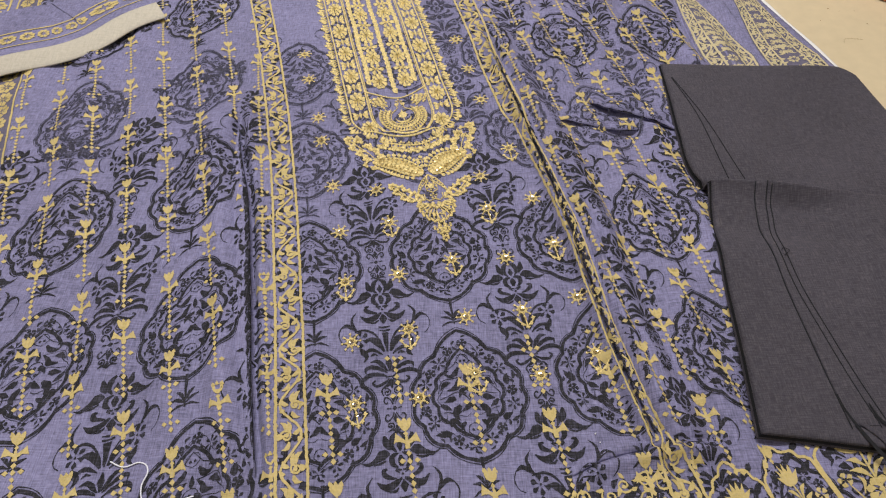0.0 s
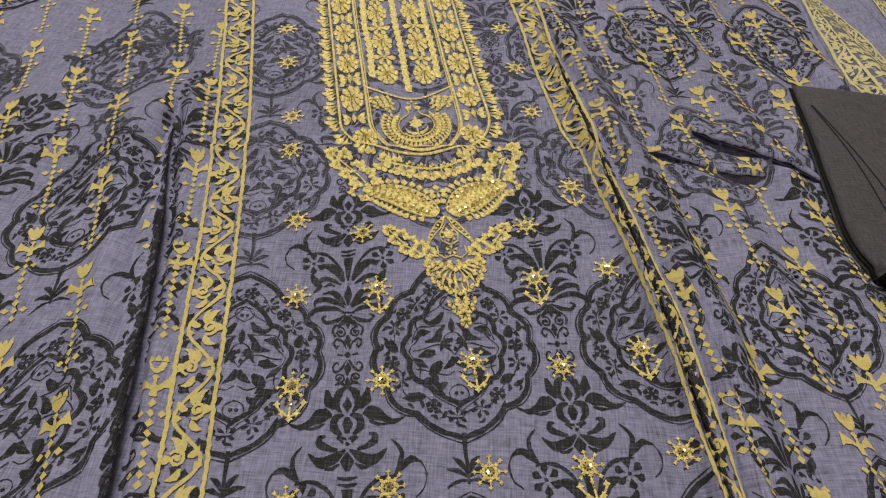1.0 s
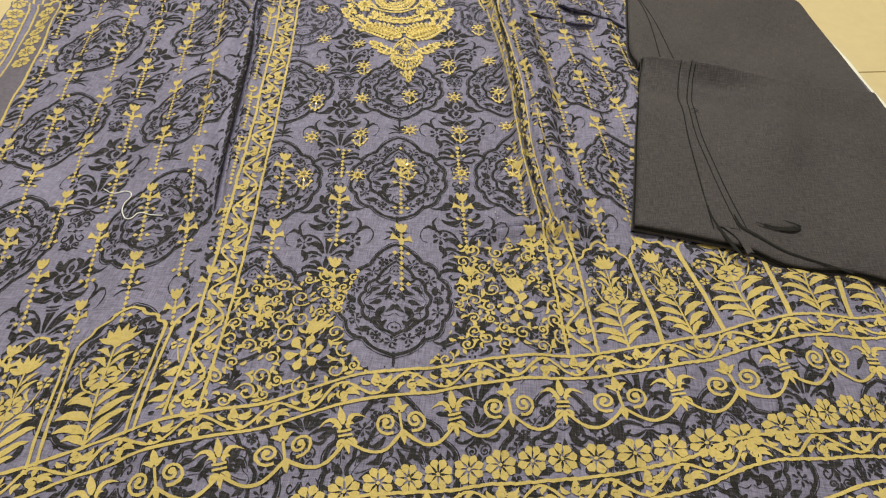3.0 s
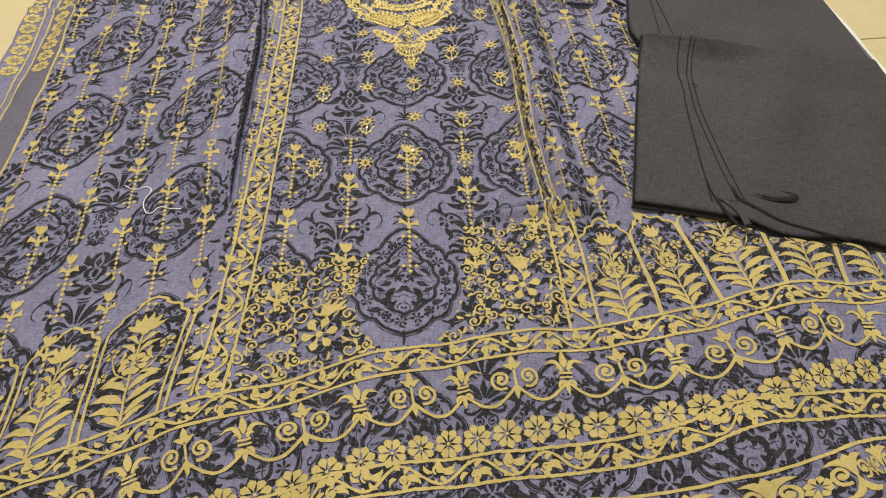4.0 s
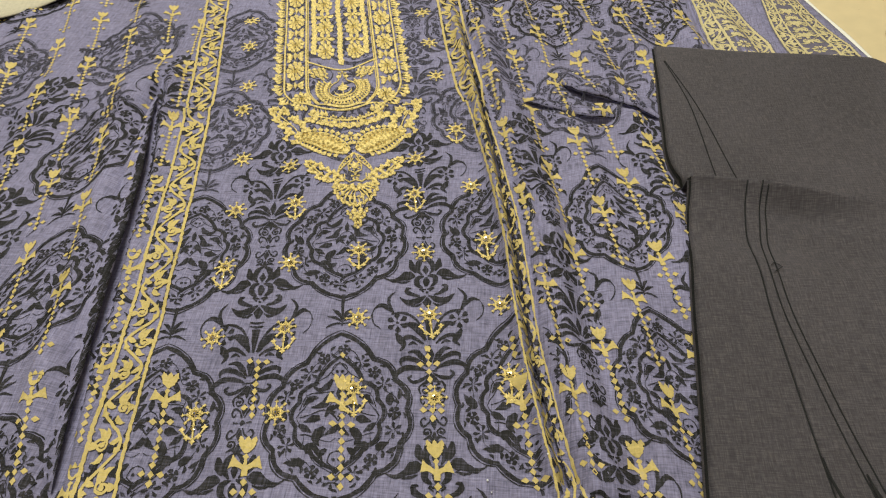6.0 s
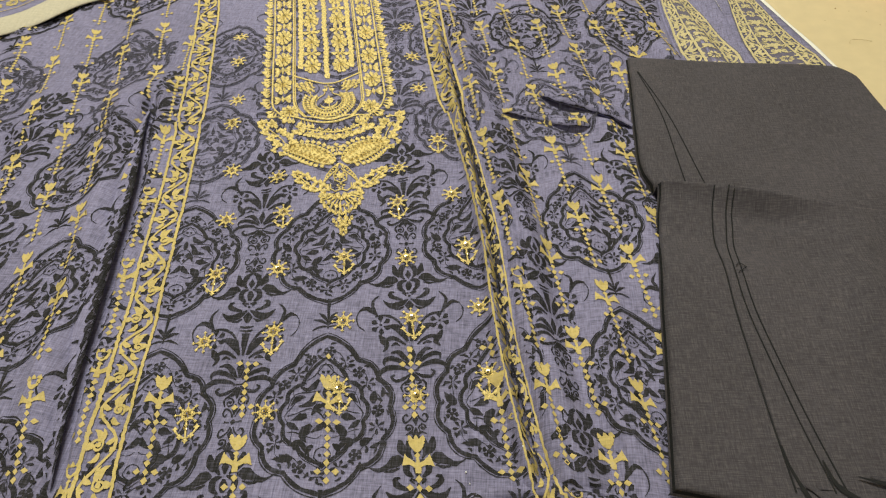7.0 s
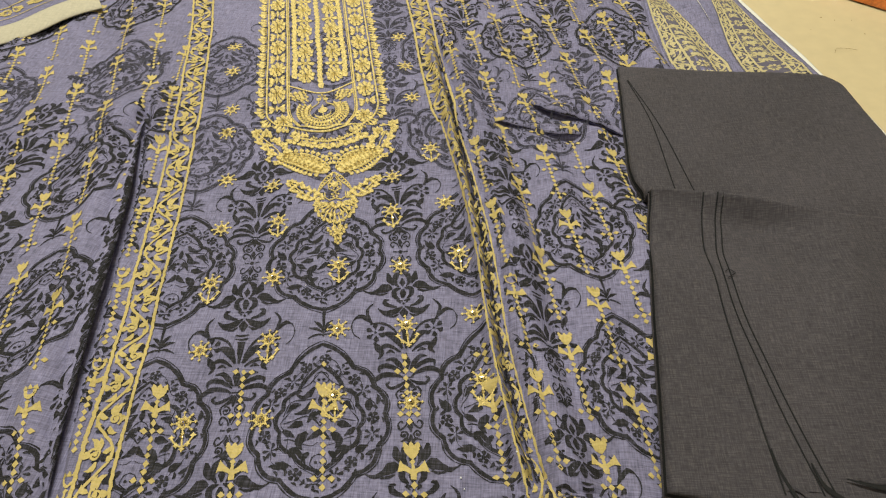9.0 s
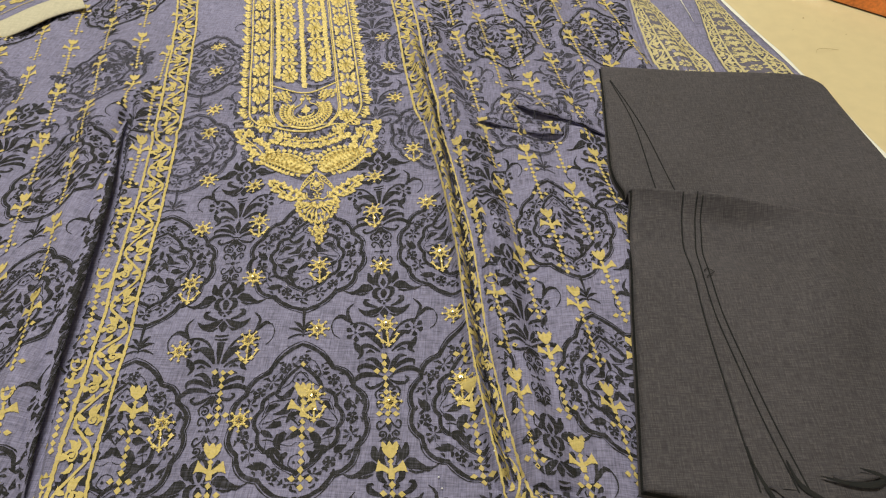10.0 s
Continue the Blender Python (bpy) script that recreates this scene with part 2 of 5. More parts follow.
def part(name, bm, mat, parent, label=""):
    me = bpy.data.meshes.new(name)
    bm.to_mesh(me)
    bm.free()
    me.materials.append(mat)
    return part_mesh(name, me, parent, label)


def thing(name, label, category, group="", kind=""):
    return tagged(new(name), label, category, group, kind)


class Ink:
    """Shapes drawn in the cloth's own plane, later laid on its surface. Each vertex: across, along, rise."""

    def __init__(self):
        self.v, self.f = [], []

    def add(self, verts, faces):
        n = len(self.v)
        self.v.extend(verts)
        self.f.extend([tuple(i + n for i in f) for f in faces])

    def stroke(self, pts, w, rise=0.0, taper=False, closed=False):
        p = np.asarray(pts, float)
        n = len(p)
        if closed:
            t = np.roll(p, -1, 0) - np.roll(p, 1, 0)
        else:
            t = np.gradient(p, axis=0)
        t /= np.maximum(np.hypot(t[:, 0], t[:, 1]), 1e-9)[:, None]
        nrm = np.stack([-t[:, 1], t[:, 0]], 1)
        s = np.linspace(0, 1, n)
        ww = np.full(n, w) if not taper else w * (np.sin(np.pi * np.clip(s * 0.92 + 0.06, 0, 1)) ** 0.6 if taper == "both" else (1 - 0.85 * s))
        a, b = p + nrm * ww[:, None] / 2, p - nrm * ww[:, None] / 2
        m = n if closed else n - 1
        if rise:
            vs = [(*q, 0) for q in a] + [(*q, rise) for q in p] + [(*q, 0) for q in b]
            fs = []
            for i in range(m):
                j = (i + 1) % n
                fs += [(i, n + i, n + j, j), (n + i, 2 * n + i, 2 * n + j, n + j)]
        else:
            vs = [(*q, 0) for q in a] + [(*q, 0) for q in b]
            fs = [(i, n + i, n + (i + 1) % n, (i + 1) % n) for i in range(m)]
        self.add(vs, fs)

    def leaf(self, x0, y0, x1, y1, w, bend=0.0, rise=0.0, n=6, fat=0.8):
        """A leaf from its stalk to its tip, bent sideways by a share of its length."""
        a, b = np.array((x0, y0), float), np.array((x1, y1), float)
        d = b - a
        side = np.array((-d[1], d[0]))
        s = np.linspace(0, 1, n)[:, None]
        p = a + d * s + side * bend * 4 * s * (1 - s)
        t = np.gradient(p, axis=0)
        t /= np.maximum(np.hypot(t[:, 0], t[:, 1]), 1e-9)[:, None]
        nrm = np.stack([-t[:, 1], t[:, 0]], 1)
        ww = w * np.sin(np.pi * np.linspace(0.05, 0.985, n) ** fat)[:, None] / 2
        l, r = p + nrm * ww, p - nrm * ww
        if rise:
            vs = [(*q, 0) for q in l] + [(*q, rise) for q in p] + [(*q, 0) for q in r]
            fs = []
            for i in range(n - 1):
                fs += [(i, n + i, n + i + 1, i + 1), (n + i, 2 * n + i, 2 * n + i + 1, n + i + 1)]
        else:
            vs = [(*q, 0) for q in l] + [(*q, 0) for q in r]
            fs = [(i, n + i, n + i + 1, i + 1) for i in range(n - 1)]
        self.add(vs, fs)

    def brush(self, pts, ws, rise=0.0, n=0):
        """A brush mark in millimetres: a smooth line through the points, as wide as given at each."""
        p = np.asarray(pts, float) * 0.001
        k = len(p)
        n = n or 3 * (k - 1) + 1
        at = np.arange(k, dtype=float)
        s = np.linspace(0, k - 1, n)
        c = np.stack([curve_of(list(zip(at, p[:, 0])))(s), curve_of(list(zip(at, p[:, 1])))(s)], 1)
        w = np.interp(s, at, np.asarray(ws, float) * 0.001)
        t = np.gradient(c, axis=0)
        t /= np.maximum(np.hypot(t[:, 0], t[:, 1]), 1e-9)[:, None]
        nrm = np.stack([-t[:, 1], t[:, 0]], 1)
        l, r = c + nrm * w[:, None] / 2, c - nrm * w[:, None] / 2
        if rise:
            self.add([(*q, 0) for q in l] + [(*q, rise) for q in c] + [(*q, 0) for q in r],
                     [f for i in range(n - 1) for f in ((i, n + i, n + i + 1, i + 1), (n + i, 2 * n + i, 2 * n + i + 1, n + i + 1))])
        else:
            self.add([(*q, 0) for q in l] + [(*q, 0) for q in r], [(i, n + i, n + i + 1, i + 1) for i in range(n - 1)])

    def brushes(self, *marks):
        """Brush marks on both sides of the axis: (points, widths) each."""
        for pts, ws in marks:
            self.brush(pts, ws)
            self.brush([(-x, y) for x, y in pts], ws)

    def blob(self, x, y, r, lobes=0, depth=0.25, rise=0.0, n=12, sx=1.0, turn=0.0):
        a = np.linspace(0, 2 * math.pi, n, endpoint=False)
        rr = r * (1 + (depth * np.cos(lobes * a) if lobes else 0 * a))
        vs = [(x, y, rise)] + [(x + sx * q * math.cos(t + turn), y + q * math.sin(t + turn), 0) for q, t in zip(rr, a)]
        self.add(vs, [(0, 1 + i, 1 + (i + 1) % n) for i in range(n)])

    def diamond(self, x, y, w, h):
        self.add([(x - w, y, 0), (x, y - h, 0), (x + w, y, 0), (x, y + h, 0)], [(0, 1, 2, 3)])

    def flower(self, x, y, r, petals=5, w=0.75, rise=0.0, turn=0.3, gap=0.18):
        for k in range(petals):
            a = turn + 2 * math.pi * k / petals
            c, s = math.cos(a), math.sin(a)
            self.leaf(x + c * r * gap, y + s * r * gap, x + c * r, y + s * r, r * w, 0, rise, 6, 2.0)

    def spiral(self, x, y, r, turns, w, start=0.0, hand=1, rise=0.0, n=18):
        s = np.linspace(0, 1, n)
        a = start + hand * 2 * math.pi * turns * s
        q = r * (1 - 0.82 * s)
        self.stroke(np.stack([x + q * np.cos(a), y + q * np.sin(a)], 1), w, rise)
        self.blob(x + q[-1] * math.cos(a[-1]), y + q[-1] * math.sin(a[-1]), w * 1.1, n=7, rise=rise)

    def arrays(self):
        return np.array(self.v, float), self.f

    def put(self, other, m):
        """Adds another drawing, carried by m: arrays of (across, along) to the same."""
        v, f = other.arrays()
        q = m(v[:, :2])
        self.add([(a, b, c) for (a, b), c in zip(q, v[:, 2])], f)


def twice(ink, how, *rows):
    """Leaves or spirals on both sides of the axis."""
    for row in rows:
        if how == "leaf":
            x0, y0, x1, y1, w, bend = row[:6]
            ink.leaf(x0, y0, x1, y1, w, bend, *row[6:])
            ink.leaf(-x0, y0, -x1, y1, w, -bend, *row[6:])
        elif how == "spiral":
            x, y, r, turns, w, start, hand = row[:7]
            ink.spiral(x, y, r, turns, w, start, hand, *row[7:])
            ink.spiral(-x, y, r, turns, w, math.pi - start, -hand, *row[7:])


def affine(ox, oy, ux, uy, vx, vy):
    return lambda q: np.stack([ox + ux * q[:, 0] + vx * q[:, 1], oy + uy * q[:, 0] + vy * q[:, 1]], 1)


def turned(x, y, degrees=0.0, size=1.0):
    c, s = math.cos(radians(degrees)) * size, math.sin(radians(degrees)) * size
    return affine(x, y, c, s, -s, c)


def lay(name, ink, carry, mat, parent, lift=0.0004, keep=None, ground=top, label="", folds=True):
    """Lays a drawing on the cloth: carried to its place, cut where keep says no, and set on the surface."""
    v, f = ink.arrays()
    if not len(v):
        return None
    q = carry(v[:, :2]) if carry else v[:, :2]
    x, y = q[:, 0], q[:, 1]
    cx = np.array([x[list(k)].mean() for k in f])
    cy = np.array([y[list(k)].mean() for k in f])
    ok = np.ones(len(f), bool)
    if not v[:, 2].any():
        x, y = x + 0.00028 * np.sin(2300 * x + 1900 * y), y + 0.00028 * np.sin(2100 * y - 2600 * x)
    zz = ground(x, y)
    if folds:
        # what would bridge a gap between two folds is cut away
        span = np.array([max(abs(zz[k[i]] - zz[k[i - 1]]) - 2.4 * math.hypot(x[k[i]] - x[k[i - 1]], y[k[i]] - y[k[i - 1]]) for i in range(len(k))) for k in f])
        ok &= span < 0.0006
    if ground is top:
        # the print ends with the cloth
        ok &= (cy > -0.196) & (cy < 1.146) & (cx > EDGE_L(cy) + 0.001) & (cx < EDGE_R(cy) - 0.001)
    if keep is not None:
        ok &= keep(cx, cy)
    if not ok.any():
        return None
    f = [k for k, o in zip(f, ok) if o]
    used = np.unique(np.concatenate([np.array(k) for k in f]))
    back = {int(o): i for i, o in enumerate(used)}
    z = zz[used] + lift + v[used, 2]
    verts = np.stack([x[used], y[used], z], 1)
    faces = []
    for k in f:
        k = [back[i] for i in k]
        a, b, c = verts[k[0]], verts[k[1]], verts[k[2]]
        up = (b[0] - a[0]) * (c[1] - a[1]) - (b[1] - a[1]) * (c[0] - a[0])
        faces.append(k if up > 0 else k[::-1])
    ob = part_mesh(name, mesh_from(name, verts, faces, mat), parent, label)
    return tagged(ob, kind="stuff") if name.endswith(("shading", "scroll")) else ob


# the room ---------------------------------------------------------------------
def box_bm(x0, y0, z0, x1, y1, z1, bevel=0.0):
    bm = bmesh.new()
    bmesh.ops.create_cube(bm, size=1.0, matrix=Matrix.LocRotScale(((x0 + x1) / 2, (y0 + y1) / 2, (z0 + z1) / 2), None, (x1 - x0, y1 - y0, z1 - z0)))
    if bevel:
        bmesh.ops.bevel(bm, geom=bm.edges[:], offset=bevel, segments=2, affect="EDGES", profile=0.6)
    return bm


def structure(name, bm, mat, label, category):
    me = bpy.data.meshes.new(name)
    bm.to_mesh(me)
    bm.free()
    me.materials.append(mat)
    return tagged(new(name, me), label, category, kind="structure")


floor = structure("floor", box_bm(-3.5, -3.5, -0.12, 3.5, 3.5, -0.0035), GROUT, "cream tiled floor with narrow joints", "floor")
structure("wall_north", box_bm(-3.5, 3.5, -0.12, 3.5, 3.62, 2.4), PAINT, "plain white painted room wall", "wall")
structure("wall_south", box_bm(-3.5, -3.62, -0.12, 3.5, -3.5, 2.4), PAINT, "plain white painted room wall", "wall")
structure("wall_east", box_bm(3.5, -3.62, -0.12, 3.62, 3.62, 2.4), PAINT, "plain white painted room wall", "wall")
structure("wall_west", box_bm(-3.62, -3.62, -0.12, -3.5, 3.62, 2.4), PAINT, "plain white painted room wall", "wall")
structure("ceiling", box_bm(-3.62, -3.62, 2.4, 3.62, 3.62, 2.5), PAINT, "plain white painted ceiling", "ceiling")
for lx, ly, power, wide, deep in LAMPS:
    fitting = thing("tube_light_fitting", "white enamel tube light fitting on the ceiling", "ceiling light")
    part("housing", box_bm(lx - wide / 2, ly - deep / 2, 2.37, lx + wide / 2, ly + deep / 2, 2.398, 0.004), LAMP_BODY, fitting)

# floor tiles of 60 cm, laid askew to the room
TILE_TURN, TILE_SIZE = 9.0, 0.6
tile_bm = box_bm(-TILE_SIZE / 2 + 0.001, -TILE_SIZE / 2 + 0.001, -0.009, TILE_SIZE / 2 - 0.001, TILE_SIZE / 2 - 0.001, 0.0, 0.0008)
tile_me = bpy.data.meshes.new("tile")
tile_bm.to_mesh(tile_me)
tile_bm.free()
tile_me.materials.append(TILE)
tile_c, tile_s = math.cos(radians(TILE_TURN)), math.sin(radians(TILE_TURN))
for i in range(-6, 7):
    for j in range(-6, 7):
        tu, tv = -0.02 + TILE_SIZE * (i + 0.5), 0.531 + TILE_SIZE * (j - 0.5)
        tx, ty = tu * tile_c - tv * tile_s, tu * tile_s + tv * tile_c
        if max(abs(tx), abs(ty)) < 3.1:
            tile = part_mesh("tile", tile_me, floor)
            tile.matrix_basis = pose(tx, ty, 0, 0, 0, TILE_TURN)


# the shirt cloth ----------------------------------------------------------------
shirt = thing("shirt_fabric", "creased periwinkle shirt cloth, black and gold print, embroidered neckline, on floor", "fabric")


def sheet(name, lines, y0, y1, rows, counts, ground, mat, parent, label="", thick=0.0):
    """A cloth between lines running up the plan; vertices crowd towards each inner line."""
    ys = np.linspace(y0, y1, rows)
    cols = []
    for k in range(len(lines) - 1):
        a, b = lines[k](ys), lines[k + 1](ys)
        s = np.linspace(0, 1, counts[k], endpoint=False)
        lo, hi = k > 0, k < len(lines) - 2
        if lo and hi:
            s = s - 0.13 * np.sin(2 * math.pi * s)
        elif lo:
            s = s**1.6
        elif hi:
            s = 1 - (1 - s) ** 1.6
        cols += [a + (b - a) * q for q in s]
    cols.append(lines[-1](ys))
    xs = np.stack(cols, 1)
    yy = np.repeat(ys[:, None], xs.shape[1], 1)
    zz = ground(xs, yy)
    nr, nc = xs.shape
    verts = np.stack([xs.ravel(), yy.ravel(), zz.ravel()], 1)
    i = np.arange((nr - 1) * nc).reshape(nr - 1, nc)[:, :-1].ravel()
    faces = np.stack([i, i + 1, i + nc + 1, i + nc], 1).tolist()
    me = mesh_from(name, verts, faces, mat)
    ob = part_mesh(name, me, parent, label)
    if thick:
        mod = ob.modifiers.new("thickness", "SOLIDIFY")
        mod.thickness, mod.offset = thick, -1
    return ob


sheet("fabric_sheet", [EDGE_L, CREASE_L, CREASE_R, STEP_R, EDGE_R], -0.2, 1.15, 420, [90, 110, 80, 34], lie, CLOTH, shirt, "plain periwinkle lawn ground", thick=0.0006)


for line, axis, lo, hi, size, way in LIPS:
    ts = np.linspace(lo, hi, int((hi - lo) / 0.0035))
    w = swelling(ts, lo, hi, size)
    fold_v, nt_ = [], len(ts)
    for k, (off, high) in enumerate(SECTION):
        a = line(ts) + way * off * w
        px, py = (a, ts) if axis == "y" else (ts, a)
        pz = lie(px, py) + 0.0002 if k == 0 else 0.004 + high * w
        fold_v += list(zip(px, py, pz))
    fold_f = [(k * nt_ + i, k * nt_ + i + 1, (k + 1) * nt_ + i + 1, (k + 1) * nt_ + i) for k in range(len(SECTION) - 1) for i in range(nt_ - 1)]
    if (way > 0) == (axis == "y"):
        fold_f = [f[::-1] for f in fold_f]
    part_mesh("overlapping_fold", mesh_from("overlapping_fold", fold_v, fold_f, CLOTH), shirt, "fold of cloth hanging over a crease")


def fold_print_and_shade(line, axis, lo, hi, size, way, seed, start=2.9):
    """Black print that runs down the overhanging side of a fold, crowded to paint in the crease's shade."""
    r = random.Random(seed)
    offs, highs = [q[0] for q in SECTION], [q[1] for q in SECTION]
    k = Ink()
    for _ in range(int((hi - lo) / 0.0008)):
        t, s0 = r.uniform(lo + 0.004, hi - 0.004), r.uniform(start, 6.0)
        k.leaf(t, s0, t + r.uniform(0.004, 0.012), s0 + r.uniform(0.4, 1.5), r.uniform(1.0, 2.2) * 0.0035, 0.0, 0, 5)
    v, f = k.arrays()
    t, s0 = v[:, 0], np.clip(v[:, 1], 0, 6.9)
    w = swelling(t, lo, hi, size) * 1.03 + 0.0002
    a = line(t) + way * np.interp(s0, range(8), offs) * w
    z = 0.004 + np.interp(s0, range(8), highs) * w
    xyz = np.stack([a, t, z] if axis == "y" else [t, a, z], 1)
    tagged(part_mesh("fold_print_and_shade", mesh_from("fold_print_and_shade", xyz, f, BLACK_INK), shirt, "black print and painted shade in the mouth of a fold"), kind="stuff")


# the four largest folds get this print, which also blackens their shaded gaps
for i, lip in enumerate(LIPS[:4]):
    fold_print_and_shade(*lip, 30 + i, 2.9 if i < 2 else 4.4)


# black print: medallions and damask columns ----------------------------------------
def oval(scale, lobes, deep, tip, n=96, wide=0.0512, tall=0.0560):
    a = np.linspace(0, 2 * math.pi, n, endpoint=False)
    sx, cy = np.sin(a), np.cos(a)
    e = np.where(cy > 0, 1.7, 2.1)
    r = 1 / ((np.abs(sx) / wide) ** e + (np.abs(cy) / tall) ** e) ** (1 / e)
    r = r * (0.965 + deep * np.abs(np.sin(lobes * a / 2)))
    off = np.minimum(a, 2 * math.pi - a)
    r = r + tip * (1.5 * np.exp(-(off / 0.30) ** 2) + 1.7 * np.exp(-off / 0.13)) + tip * (0.8 * np.exp(-((math.pi - off) / 0.28) ** 2) + 1.6 * np.exp(-(math.pi - off) / 0.13))
    return np.stack([r * sx, r * cy], 1) * scale


def medallion():
    k = Ink()
    k.stroke(oval(1.0, 12, 0.070, 0.0044, 108), 0.0033, closed=True)
    k.stroke(oval(1.052, 12, 0.070, 0.0044, 108), 0.0009, closed=True)
    k.stroke(oval(0.61, 10, 0.10, 0.007, 80), 0.0029, closed=True)
    k.stroke(oval(0.645, 10, 0.10, 0.008, 80), 0.0006, closed=True)
    # the wreath: pointed flowers, round ones and broad leaves on a thin stem
    ring = oval(0.81, 12, 0.05, 0.004, 120)
    wavy = ring * (1 + 0.055 * np.sin(np.arange(120) / 120 * 2 * math.pi * 10))[:, None]
    k.stroke(wavy, 0.0006, closed=True)
    kinds = "rprplrplrp"
    for i in range(20):
        x, y = ring[(i * 6 + 1) % 120]
        p = np.array((x, y))
        out = p / math.hypot(x, y)
        side = np.array((-out[1], out[0])) * (1 if i < 10 else -1)
        kind = kinds[i if i < 10 else 19 - i]
        if kind == "p":
            k.flower(x, y, 0.0066, 6, 0.40, turn=i * 1.3, gap=0.08)
            k.leaf(*(p + side * 0.0072 - out * 0.003), *(p + side * 0.0105 + out * 0.0015), 0.0026, 0.2)
        elif kind == "r":
            k.flower(x, y, 0.0052, 5, 0.86, turn=i * 0.7, gap=0.15)
            k.blob(x, y, 0.0018, n=7)
            k.leaf(*(p + side * 0.0066 + out * 0.003), *(p + side * 0.0100 - out * 0.002), 0.0026, -0.2)
        else:
            k.leaf(*(p - side * 0.0060 - out * 0.0035), *(p + side * 0.0040 + out * 0.0005), 0.0066, 0.12, 0, 7)
            k.leaf(*(p - side * 0.0030 + out * 0.0030), *(p + side * 0.0055 + out * 0.0058), 0.0038, -0.15, 0, 6)
        k.leaf(*(p + out * 0.0065), *(p + out * 0.0080 - side * 0.005), 0.0020, 0.2)
    # inside: curling half-leaves about a fine knotwork
    k.brushes(([(5, 28), (9, 22), (14.5, 19.5), (18.5, 22.5), (17, 26.0), (14.8, 24.6)], [2.2, 5.6, 3.2, 2.0, 1.6, 1.2]),
              ([(4.5, 18), (8.5, 12), (10.5, 7), (19, 4.5)], [1.4, 4.2, 6.2, 0.9]),
              ([(14.5, 13), (20, 12), (25.5, 6)], [0.9, 5.8, 0.9]),
              ([(12.5, -3.5), (17, -4.5), (24, -7)], [3.4, 6.8, 0.8]),
              ([(9, -11), (12.5, -15), (15, -20), (12, -25)], [2.5, 7.8, 5.8, 0.8]),
              ([(0.4, -8), (3, -13), (8.5, -17)], [3.6, 5.2, 0.8]),
              ([(18, -15), (23, -11.5), (27, -8.5)], [0.8, 5.4, 2.0]),
              ([(9.5, -36), (13, -29), (17.5, -24), (21.5, -25.5), (20.8, -29), (18.2, -28.2)], [1.2, 4.0, 4.2, 2.6, 1.8, 1.2]),
              ([(7, -27), (10, -29.5), (13, -35)], [1.6, 4.6, 1.4]),
              ([(2.5, 6), (6.5, 3), (9, -3)], [3.6, 4.4, 1.0]))
    k.brushes(([(0, 42), (9, 31), (24, 21), (22, 8), (29.5, -3), (23, -14), (23, -26), (10, -36), (0, -45)], [0.7] * 9),
              ([(3.5, 18), (13, 17), (23, 15), (27.5, 3)], [0.7] * 4), ([(2, -3), (10, 2.5), (21, -1.5), (27, -3)], [0.7] * 4),
              ([(1, -19), (7, -22), (20, -17), (26, -16)], [0.7] * 4), ([(0, 12), (4, 10), (6, 4), (0, -6)], [0.8] * 4),
              ([(0, 29), (6, 33), (4.5, 39), (0, 41), (-1, 40)], [0.7] * 5), ([(0, -41), (6, -37), (4.5, -31), (0, -29), (-1, -29.5)], [0.7] * 5))
    for x, y in ((1.8, 34), (1.8, -35)):
        k.blob(x * 0.001, y * 0.001, 0.0013, n=7)
        k.blob(-x * 0.001, y * 0.001, 0.0013, n=7)
    k.flower(0, 0.002, 0.0058, 4, 0.66)
    k.leaf(0, 0.012, 0, 0.023, 0.0044)
    # stalk and little spray below the lower tip
    k.brush([(0, -61), (0, -76), (0, -92)], [3.2, 2.2, 1.4])
    k.brushes(([(0.5, -86), (4, -79), (8, -76)], [1.2, 3.6, 0.8]), ([(0.5, -88), (6, -84), (12, -83)], [1.0, 3.6, 0.8]), ([(0.5, -90), (6, -90), (13, -94)], [1.0, 2.4, 0.8]))
    return k


